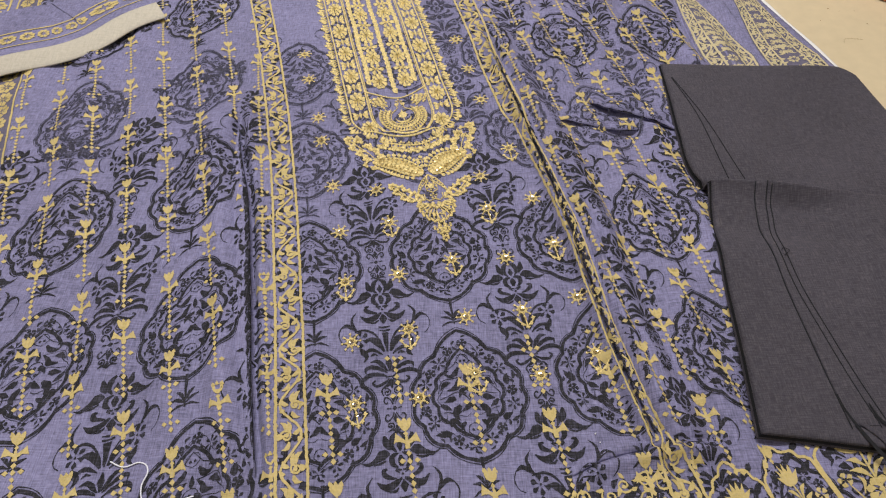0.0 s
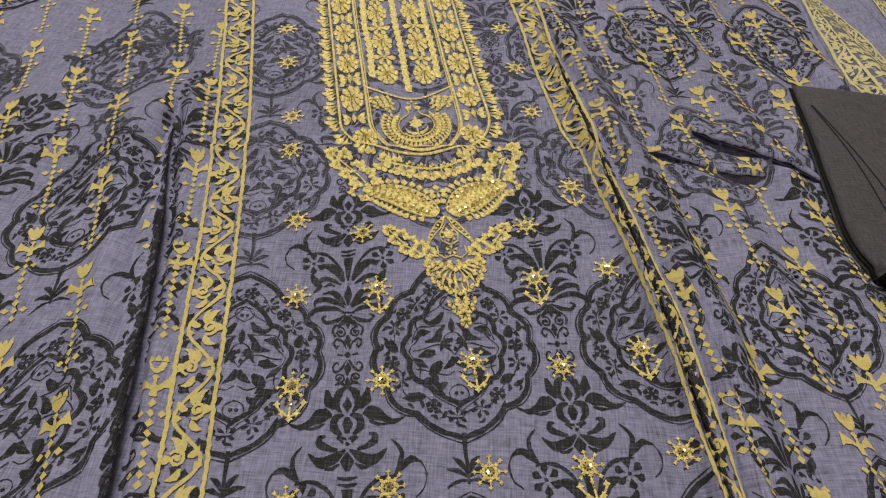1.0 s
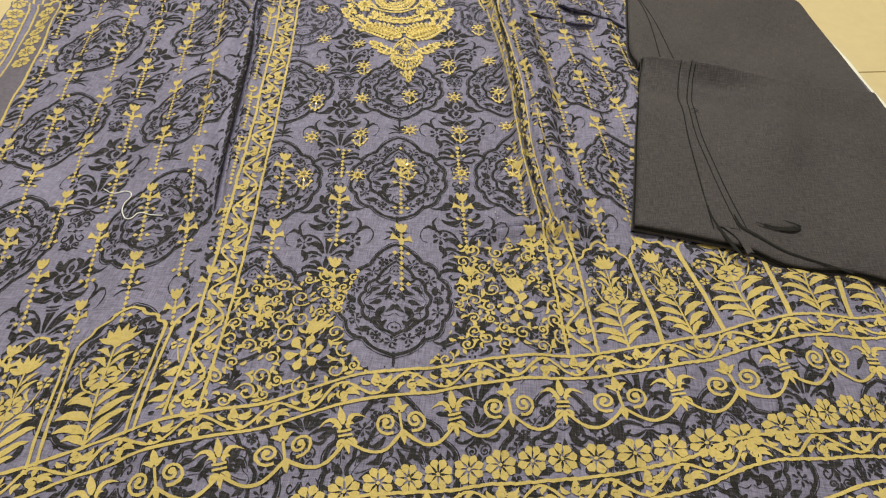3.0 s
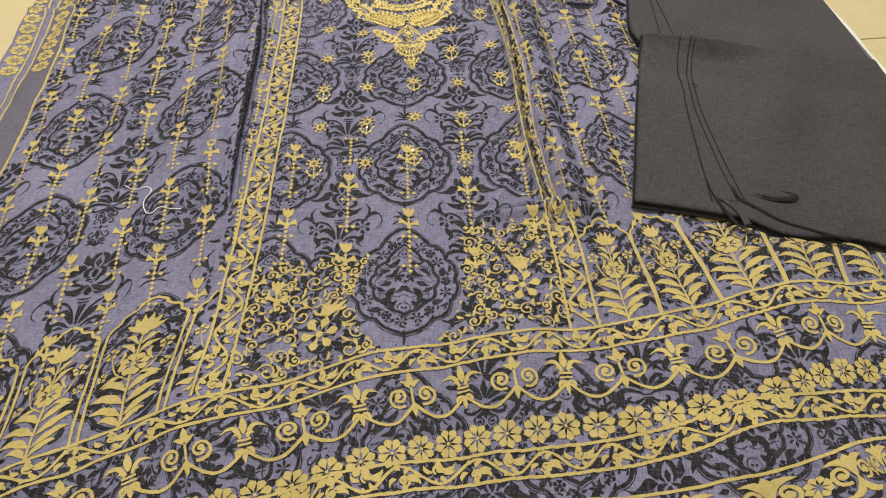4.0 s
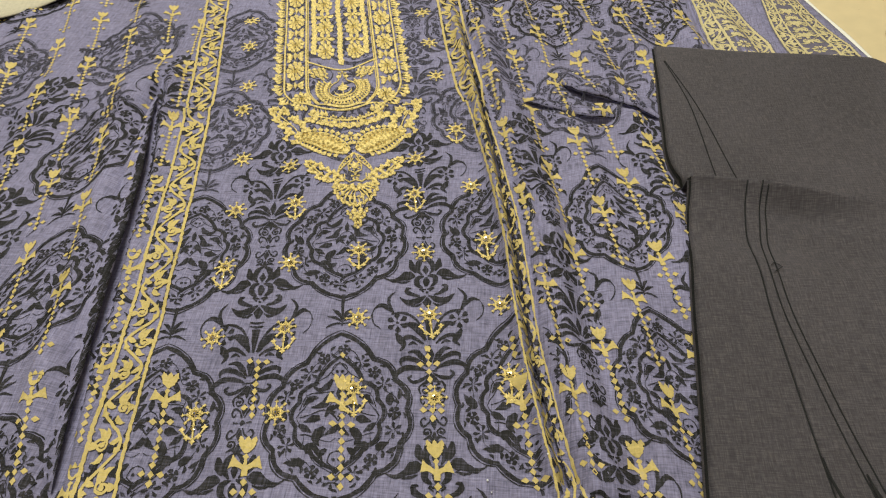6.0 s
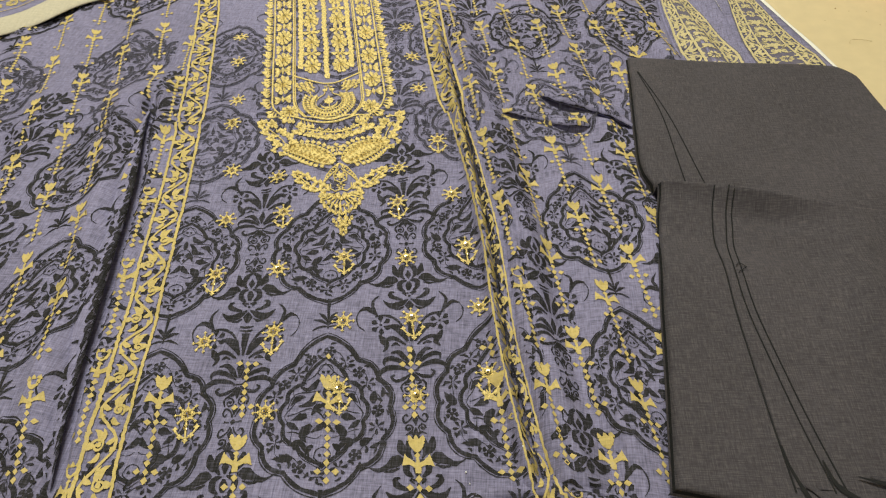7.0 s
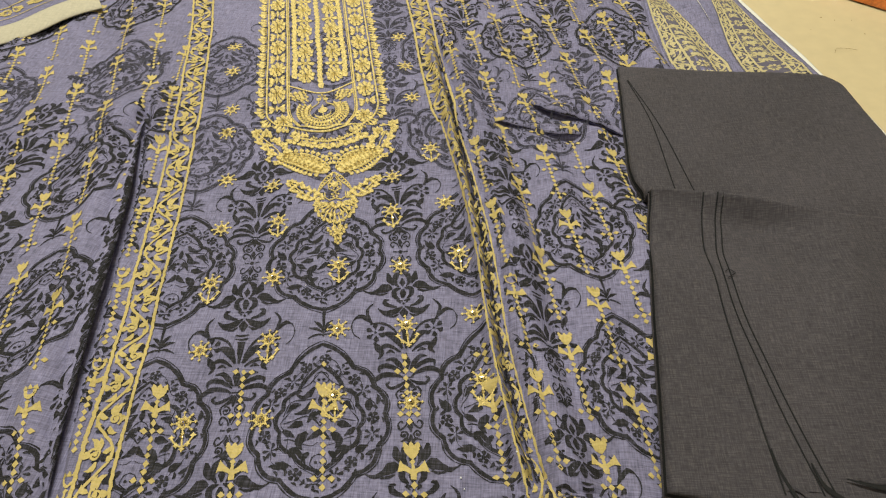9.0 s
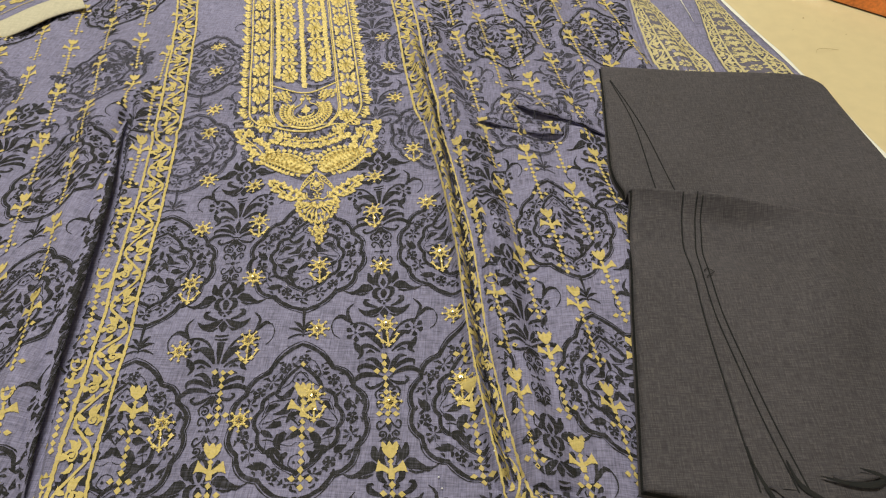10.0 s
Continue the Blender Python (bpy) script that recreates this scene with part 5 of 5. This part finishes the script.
# scattered star stitches
STARS = [(-0.193, 0.860, 0), (-0.181, 0.805, 0), (-0.161, 0.728, 0), (-0.152, 0.681, 0), (-0.132, 0.607, 0), (-0.119, 0.539, 0), (-0.107, 0.464, 1), (-0.097, 0.399, 0), (-0.088, 0.328, 1), (-0.063, 0.545, 1),
         (-0.052, 0.478, 0), (-0.040, 0.407, 1), (-0.029, 0.338, 0), (0.006, 0.493, 1), (0.017, 0.425, 0), (0.025, 0.358, 1), (0.063, 0.499, 0), (0.048, 0.563, 1), (0.042, 0.620, 0), (0.076, 0.428, 1),
         (0.086, 0.360, 0), (0.050, 0.757, 0), (0.036, 0.821, 0), (0.021, 0.885, 0), (0.080, 0.659, 1), (0.100, 0.581, 0), (0.118, 0.511, 1), (0.132, 0.445, 0), (0.142, 0.376, 1), (-0.081, 0.599, 0)]


def star(anchor):
    k, q = Ink(), Ink()
    cy = 0.006 if anchor else 0.0
    for i in range(8):
        a = math.pi * i / 4
        c, s_ = math.sin(a), math.cos(a)
        l = 0.0105
        k.stroke([(0.002 * c, cy + 0.002 * s_), (l * 0.6 * c, cy + l * 0.6 * s_), (l * c, cy + l * s_)], 0.0009, 0.0010)
        k.blob(l * c, cy + l * s_, 0.0015, 4, 0.3, 0.0012, 8)
        k.blob(l * 0.58 * c, cy + l * 0.58 * s_, 0.0015, 4, 0.3, 0.0012, 8)
    for i in range(8):
        a = math.pi * (i + 0.5) / 4
        k.blob(0.0045 * math.sin(a), cy + 0.0045 * math.cos(a), 0.0013, n=7, rise=0.0012)
    ring(q, 0, cy, 0.0024, 0.0004)
    if anchor:
        k.stroke([(0, cy - 0.008), (0, cy - 0.016), (0, cy - 0.023)], 0.0017, 0.0009)
        s_ = np.linspace(-1, 1, 9)
        k.stroke(np.stack([0.0095 * s_, cy - 0.0225 + 0.0085 * s_ * s_], 1), 0.0017, 0.0009)
        for x, y in ((-0.0095, -0.013), (0.0095, -0.013), (-0.005, -0.0205), (0.005, -0.0205), (0, -0.0245)):
            k.blob(x, cy + y, 0.0023, 4, 0.3, 0.0010, 8)
        ring(q, 0, cy - 0.014, 0.0016, -0.0004)
    return k, q


KINDS = (star(False), star(True))
for x, y, kind in STARS:
    k, q = KINDS[kind]
    m = turned(x, y, 8.5 + rr.uniform(-4, 4), 0.86)
    piece = lay("embroidered_star", k, m, THREAD, shirt, 0.0011, label="gold stitched anchor star" if kind else "gold stitched eight-armed star", folds=False)
    lay("sequin", q, m, SEQUIN, piece, 0.0010, folds=False)


# the second length of cloth that lies under the side border ----------------------------
under = thing("folded_fabric_border", "periwinkle cloth border, pale gold scrolls, white selvedge, on the floor", "fabric")
UNDER_IN = curve_of([(1.15, 0.385), (0.975, 0.405), (0.849, 0.43), (0.774, 0.45), (0.572, 0.49), (0.3, 0.56), (0.1, 0.6)])
UNDER_OUT = curve_of([(1.15, 0.462), (1.05, 0.474), (0.995, 0.486), (0.90, 0.516), (0.825, 0.539), (0.736, 0.566), (0.584, 0.600), (0.489, 0.618), (0.3, 0.645), (0.05, 0.67)])


def under_lie(x, y):
    return 0.0022 + 0.0006 * np.sin(np.asarray(x) * 60 + np.asarray(y) * 25)


sheet("fabric_sheet", [UNDER_IN, UNDER_OUT], -0.2, 1.15, 90, [14], under_lie, CLOTH, under, thick=0.0005)
sheet("selvedge", [lambda y: UNDER_OUT(y) - 0.0005, lambda y: UNDER_OUT(y) + 0.0045 + 0.0012 * np.sin(y * 60)], -0.2, 1.15, 90, [3], lambda x, y: under_lie(x, y) + 0.0002, SELVEDGE, under, "white frayed selvedge", thick=0.0005)
sheet("white_strip", [lambda y: EDGE_R(y) - 0.008, lambda y: EDGE_R(y) + 0.008 * ramp01(y, 0.88, 0.95) + 0.024 * ramp01(0.86 - y, 0.0, 0.25)], -0.2, 1.12, 90, [5], lambda x, y: under_lie(x, y) + 0.0009, SELVEDGE, under, "white unprinted strip", thick=0.0004)
UNDER_BAND = curve_of([(1.15, 0.440), (0.995, 0.4474), (0.827, 0.4520), (0.72, 0.486), (0.584, 0.518), (0.3, 0.563), (-0.2, 0.60)])
scroll_border(under, UNDER_BAND, -0.15, 1.14, 0.068, under_lie, None, lambda y: 0.068 / np.interp(y, [0.6, 0.827, 0.995, 1.15], [0.070, 0.078, 0.030, 0.012]))

# corner of the shirt cloth turned over, pale reverse outwards
flap = thing("turned_cloth_corner", "turned-over cloth corner with pale cream reverse, rolled on the shirt cloth", "fabric")
FLAP = curve_of([(-0.70, 0.785), (-0.60, 0.822), (-0.513, 0.860), (-0.478, 0.886), (-0.450, 0.920), (-0.409, 0.950), (-0.36, 0.975)])


def flap_strip(name, across, mat, label):
    """A strip of the turned corner; across: (offset from the roll's front, height) pairs."""
    xs = np.linspace(-0.70, -0.409, 60)
    s = (FLAP(xs + 0.003) - FLAP(xs - 0.003)) / 0.006
    n = np.sqrt(1 + s * s)
    verts = []
    for off, z in across:
        verts += [(x - off * a / m, FLAP(x) + off / m, z + 0.0015 * math.sin(x * 40)) for x, a, m in zip(xs, s, n)]
    w = len(xs)
    faces = [(j * w + i, j * w + i + 1, (j + 1) * w + i + 1, (j + 1) * w + i) for j in range(len(across) - 1) for i in range(w - 1)]
    part_mesh(name, mesh_from(name, verts, faces, mat), flap, label)


flap_strip("pale_reverse", [(0.012, 0.0085), (0.004, 0.0095), (0.000, 0.0112), (0.001, 0.0128), (0.006, 0.0146), (0.020, 0.0172), (0.032, 0.0180), (0.038, 0.0176)], CREAM_BACK, "pale cream reverse side")
flap_strip("printed_side", [(0.0375, 0.0178), (0.041, 0.0184), (0.046, 0.0180), (0.06, 0.0150), (0.11, 0.013), (0.16, 0.013)], CLOTH, "periwinkle printed side")
border = Ink()
for i in range(12):
    border.flower(-0.69 + 0.024 * i, 0.078, 0.011, 8, 0.60)
for off in (0.058, 0.095):
    xs = np.arange(-0.69, -0.412, 0.006)
    border.stroke(np.stack([xs, off + 0 * xs], 1), 0.0026)
v, f_ = border.arrays()
bx = v[:, 0]
bs = (FLAP(bx + 0.003) - FLAP(bx - 0.003)) / 0.006
bn = np.sqrt(1 + bs * bs)
bz = np.interp(v[:, 1], [0.046, 0.06, 0.11, 0.16], [0.0180, 0.0150, 0.013, 0.013]) + 0.0015 * np.sin(bx * 40) + 0.0009
part_mesh("printed_border", mesh_from("printed_border", np.stack([bx - v[:, 1] * bs / bn, FLAP(bx) + v[:, 1] / bn, bz], 1), f_, GOLD_INK), flap, "row of mustard printed flowers")


# the folded trouser cloth ----------------------------------------------------------------
trousers = thing("trouser_fabric", "folded charcoal cotton trouser cloth with twin seams on printed cloth", "fabric")
T_LEFT = curve_of([(0.83, 0.2965), (0.76, 0.2945), (0.675, 0.291), (0.610, 0.292), (0.586, 0.300), (0.55, 0.297), (0.483, 0.290), (0.29, 0.272), (0.25, 0.268)])
T_RIGHT = curve_of([(0.81, 0.541), (0.79, 0.546), (0.74, 0.555), (0.577, 0.583), (0.45, 0.609), (0.25, 0.64)])
T_TOP = curve_of([(0.29, 0.812), (0.40, 0.806), (0.53, 0.796), (0.55, 0.793)])
T_LOW = curve_of([(0.27, 0.294), (0.34, 0.283), (0.385, 0.274), (0.41, 0.262), (0.48, 0.255), (0.56, 0.238), (0.64, 0.225)])
FOLD_Y = curve_of([(0.28, 0.590), (0.36, 0.581), (0.44, 0.568), (0.52, 0.562), (0.62, 0.555)])


def trouser_lie(x, y):
    fold = FOLD_Y(x)
    sharp = 1 - ramp01(x, 0.385, 0.52)
    d = fold - y
    z = 0.0185 + 0.0008 * np.sin(x * 30 + y * 14) + 0.0006 * np.sin(x * 11 - y * 37)
    z = z + (0.0045 + 0.0105 * sharp) * ramp01(d, -0.001, 0.003) * np.exp(-np.maximum(d - 0.004, 0) / (0.016 + 0.02 * (1 - sharp)))
    z = z - 0.0045 * sharp * bell(d - 0.060, 0.020) + 0.0035 * bell(d - 0.100, 0.030)
    z = z - (0.0042 * sharp) * bell(d + 0.003, 0.003)
    z = z - 0.0085 * bell(d - 0.026, 0.014) * bell(x - 0.395, 0.040)
    z = z + 0.0016 * np.sin(x * 52 - y * 21 + 0.8) * ramp01(d, 0.02, 0.10) * ramp01(x, 0.37, 0.42)
    z = z + 0.006 * bell(x - 0.455 - 0.15 * (y - 0.45), 0.022) * ramp01(d, 0.0, 0.05) * ramp01(y, 0.38, 0.45)
    return z


def trouser_sheet(name, grow, drop_by, mat, label=""):
    """One layer of the folded cloth, its rim a little larger for the lower ones."""
    nr, nc = 260, 90
    s, t = np.meshgrid(np.linspace(0, 1, nc), np.linspace(0, 1, nr))
    y_mid = 0.26 + 0.55 * t
    xl, xr = T_LEFT(y_mid) - grow, T_RIGHT(y_mid) + grow
    x = xl + (xr - xl) * s
    lo, hi = T_LOW(x) - grow, T_TOP(np.minimum(x, 0.55)) + grow * 0.5
    y = lo + (hi - lo) * t
    xl, xr = T_LEFT(y) - grow, T_RIGHT(y) + grow
    x = xl + (xr - xl) * s
    # soft outer corner
    cut = np.maximum(0, (x - 0.515) + (y - 0.772) - 0.035)
    x, y = x - cut * 0.5, y - cut * 0.5
    rim = np.minimum(np.minimum(s * (xr - xl), (1 - s) * (xr - xl)), np.minimum(t, 1 - t) * 0.53)
    z = trouser_lie(x, y) - drop_by - 0.0032 * np.exp(-rim / 0.0022)
    verts = np.stack([x.ravel(), y.ravel(), z.ravel()], 1)
    i = np.arange((nr - 1) * nc).reshape(nr - 1, nc)[:, :-1].ravel()
    me = mesh_from(name, verts, np.stack([i, i + 1, i + nc + 1, i + nc], 1).tolist(), mat)
    ob = part_mesh(name, me, trousers, label)
    mod = ob.modifiers.new("thickness", "SOLIDIFY")
    mod.thickness, mod.offset = 0.0008, -1
    return ob


trouser_sheet("top_layer", 0.0, 0.0, CHARCOAL, "charcoal cotton top layer")
# same cotton, but the shade of the gap at the rim is in its colour
trouser_sheet("middle_layer", 0.0012, 0.0032, CHARCOAL_SEAM_SHADE, "inner layer coloured dark as shade between the layers")
trouser_sheet("bottom_layer", 0.0020, 0.0062, CHARCOAL, "lower layer of the folded cloth")

SEAMS = ([(0.778, 0.303), (0.704, 0.319), (0.596, 0.328)], [(0.778, 0.304), (0.690, 0.329), (0.594, 0.346)],
         [(0.586, 0.349), (0.534, 0.343), (0.469, 0.343), (0.383, 0.346), (0.295, 0.3515)], [(0.586, 0.362), (0.487, 0.351), (0.384, 0.362), (0.296, 0.378)], [(0.586, 0.367), (0.487, 0.357), (0.384, 0.369), (0.296, 0.386)])
for rows in SEAMS:
    seam = Ink()
    path = curve_of(rows)
    ys = np.linspace(rows[-1][0], rows[0][0], 70)
    seam.stroke(np.stack([path(ys), ys], 1), 0.0013, 0.0008)
    lay("seam", seam, None, CHARCOAL_SEAM_SHADE, trousers, 0.0002, ground=trouser_lie, label="raised stitched seam", folds=False)
welt = Ink()
pa, pb = curve_of(SEAMS[2]), curve_of(SEAMS[3])
ys = np.linspace(0.298, 0.584, 60)
n = len(ys)
va = [(float(a) + 0.001, y, 0.0) for a, y in zip(pa(ys), ys)] + [(float((a + b) / 2), y, 0.0007) for a, b, y in zip(pa(ys), pb(ys), ys)] + [(float(b) - 0.001, y, 0.0) for b, y in zip(pb(ys), ys)]
welt.add(va, [(i + k * n, i + 1 + k * n, i + 1 + (k + 1) * n, i + (k + 1) * n) for i in range(n - 1) for k in range(2)])
lay("seam_allowance", welt, None, CHARCOAL, trousers, 0.0007, ground=trouser_lie, label="seam allowance between the twin seams", folds=False)
knot = Ink()
knot.stroke([(0.352, 0.490), (0.356, 0.494), (0.361, 0.489), (0.357, 0.486), (0.353, 0.483)], 0.0008, 0.0006)
lay("thread_end", knot, None, CHARCOAL_SEAM_SHADE, trousers, 0.0016, ground=trouser_lie, label="loose dark thread end", folds=False)


# the foot of the seams: the layers part in two mouths, a turned-out hem between, a small hooked tuck; the mouths' shade
# is painted as near-black strokes
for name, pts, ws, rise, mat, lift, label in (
        ("seam_mouth_shade", [(350, 328.1), (351.8, 312.5), (357.3, 295), (367.6, 271.2), (375.5, 257.1)], [1.0, 1.8, 3.2, 4.2, 2.0], 0.0006, CHARCOAL_SEAM_SHADE, 0.0012, "dark mouth where the layers part"),
        ("seam_mouth_shade", [(375.5, 319), (378, 306.6), (381.8, 299.3), (392.2, 291.3), (414.5, 275.8), (446.3, 262.8), (475.1, 250.2)], [1.2, 2.6, 4.2, 4.0, 3.0, 2.6, 2.4], 0.0006, CHARCOAL_SEAM_SHADE, 0.0012, "dark mouth where the layers part"),
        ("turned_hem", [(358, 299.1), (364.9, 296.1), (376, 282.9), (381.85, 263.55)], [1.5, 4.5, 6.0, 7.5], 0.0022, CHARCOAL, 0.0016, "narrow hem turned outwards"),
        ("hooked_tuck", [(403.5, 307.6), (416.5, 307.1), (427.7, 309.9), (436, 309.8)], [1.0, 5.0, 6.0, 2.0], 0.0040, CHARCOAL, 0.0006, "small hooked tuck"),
        ("tuck_mouth_shade", [(394.6, 307.7), (405.6, 305), (418.2, 303.2), (431.5, 304.1), (439.7, 308)], [0.8, 2.4, 3.6, 5.0, 3.0], 0.0006, CHARCOAL_SEAM_SHADE, 0.0030, "dark mouth of the tuck"),
        ("tuck_mouth_shade", [(440.8, 308.1), (434.4, 311.8), (424.2, 315.2)], [3.2, 3.4, 0.8], 0.0006, CHARCOAL_SEAM_SHADE, 0.0036, "dark mouth of the tuck")):
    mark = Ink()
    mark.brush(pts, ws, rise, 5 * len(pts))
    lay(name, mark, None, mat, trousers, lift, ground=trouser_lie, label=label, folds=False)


# loose thread, specks, packet ---------------------------------------------------------------
def fibre(name, pts, width, mat, ground, label, category):
    data = bpy.data.curves.new(name, "CURVE")
    data.dimensions, data.bevel_depth, data.bevel_resolution = "3D", width, 2
    sp = data.splines.new("BEZIER")
    sp.bezier_points.add(len(pts) - 1)
    for bp, (x, y) in zip(sp.bezier_points, pts):
        bp.co = (x, y, float(ground(np.array(x), np.array(y))) + width + 0.0008)
        bp.handle_left_type = bp.handle_right_type = "AUTO"
    data.materials.append(mat)
    ob = new(name, data)
    me = bpy.data.meshes.new_from_object(ob)
    bpy.data.objects.remove(ob)
    return tagged(new(name, me), label, category)


fibre("loose_thread", [(-0.303, 0.286), (-0.290, 0.281), (-0.275, 0.284), (-0.266, 0.277), (-0.268, 0.262), (-0.262, 0.248), (-0.250, 0.240), (-0.243, 0.249), (-0.232, 0.250), (-0.222, 0.254)], 0.0006, THREAD_WHITE, top, "loose curled white thread lying on the printed cloth", "thread")
fibre("loose_hair", [(0.575, 0.868), (0.579, 0.876), (0.592, 0.877), (0.604, 0.874)], 0.00016, SPECK, plain_lie, "fine brown fibre lying on the floor tiles", "thread")
for x, y, r in ((0.585, 0.955, 0.0011), (0.600, 0.948, 0.0006), (0.622, 0.948, 0.0006), (0.563, 0.925, 0.0005), (0.628, 0.915, 0.0008)):
    bm = bmesh.new()
    bmesh.ops.create_icosphere(bm, subdivisions=1, radius=r, matrix=pose(x, y, r * 0.4))
    for vtx in bm.verts:
        vtx.co.z *= 0.6
    me = bpy.data.meshes.new("speck")
    bm.to_mesh(me)
    bm.free()
    me.materials.append(SPECK)
    tagged(new("speck", me), "small brown speck of dirt on the floor tiles", "dirt", "specks on the floor")

for x, y, r in ((0.128, 0.300, 0.0008), (0.131, 0.292, 0.0006), (0.168, 0.318, 0.0007), (-0.02, 0.47, 0.0005), (0.205, 0.775, 0.0009), (0.190, 0.812, 0.0008)):
    bm = bmesh.new()
    bmesh.ops.create_icosphere(bm, subdivisions=1, radius=r, matrix=pose(x, y, float(top(np.array(x), np.array(y))) + r * 0.7 + 0.0008))
    me = bpy.data.meshes.new("lint")
    bm.to_mesh(me)
    bm.free()
    me.materials.append(THREAD_WHITE)
    tagged(new("lint", me), "tiny white speck of lint on the printed cloth", "lint", "lint on the cloth")

packet = thing("wrapped_packet", "orange folded cloth in a crumpled clear plastic wrapper on the floor", "packet")


def pillow(cx, cy, wide, deep, tall, turn, seed):
    bm = bmesh.new()
    bmesh.ops.create_grid(bm, x_segments=24, y_segments=18, size=0.5)
    top = bm.verts[:]
    for vtx in top:
        x, y = vtx.co.x * 2, vtx.co.y * 2
        edge = max(0.0, (1 - x**4) * (1 - y**4)) ** 0.5
        vtx.co.z = edge * tall * (1 + 0.35 * noise.noise((x * 2.2, y * 2.2, seed))) + 0.002
        vtx.co.x *= wide
        vtx.co.y *= deep
    bmesh.ops.solidify(bm, geom=bm.faces[:], thickness=0.0012)
    bmesh.ops.transform(bm, matrix=pose(cx, cy, 0.0015, 0, 0, turn), verts=bm.verts[:])
    return bm


part("wrapper", pillow(0.735, 1.043, 0.25, 0.160, 0.012, -38, 3.1), PLASTIC, packet, "crumpled clear plastic rim")
part("cloth", pillow(0.728, 1.036, 0.265, 0.170, 0.034, -38, 7.7), ORANGE, packet, "shiny orange cloth under plastic")
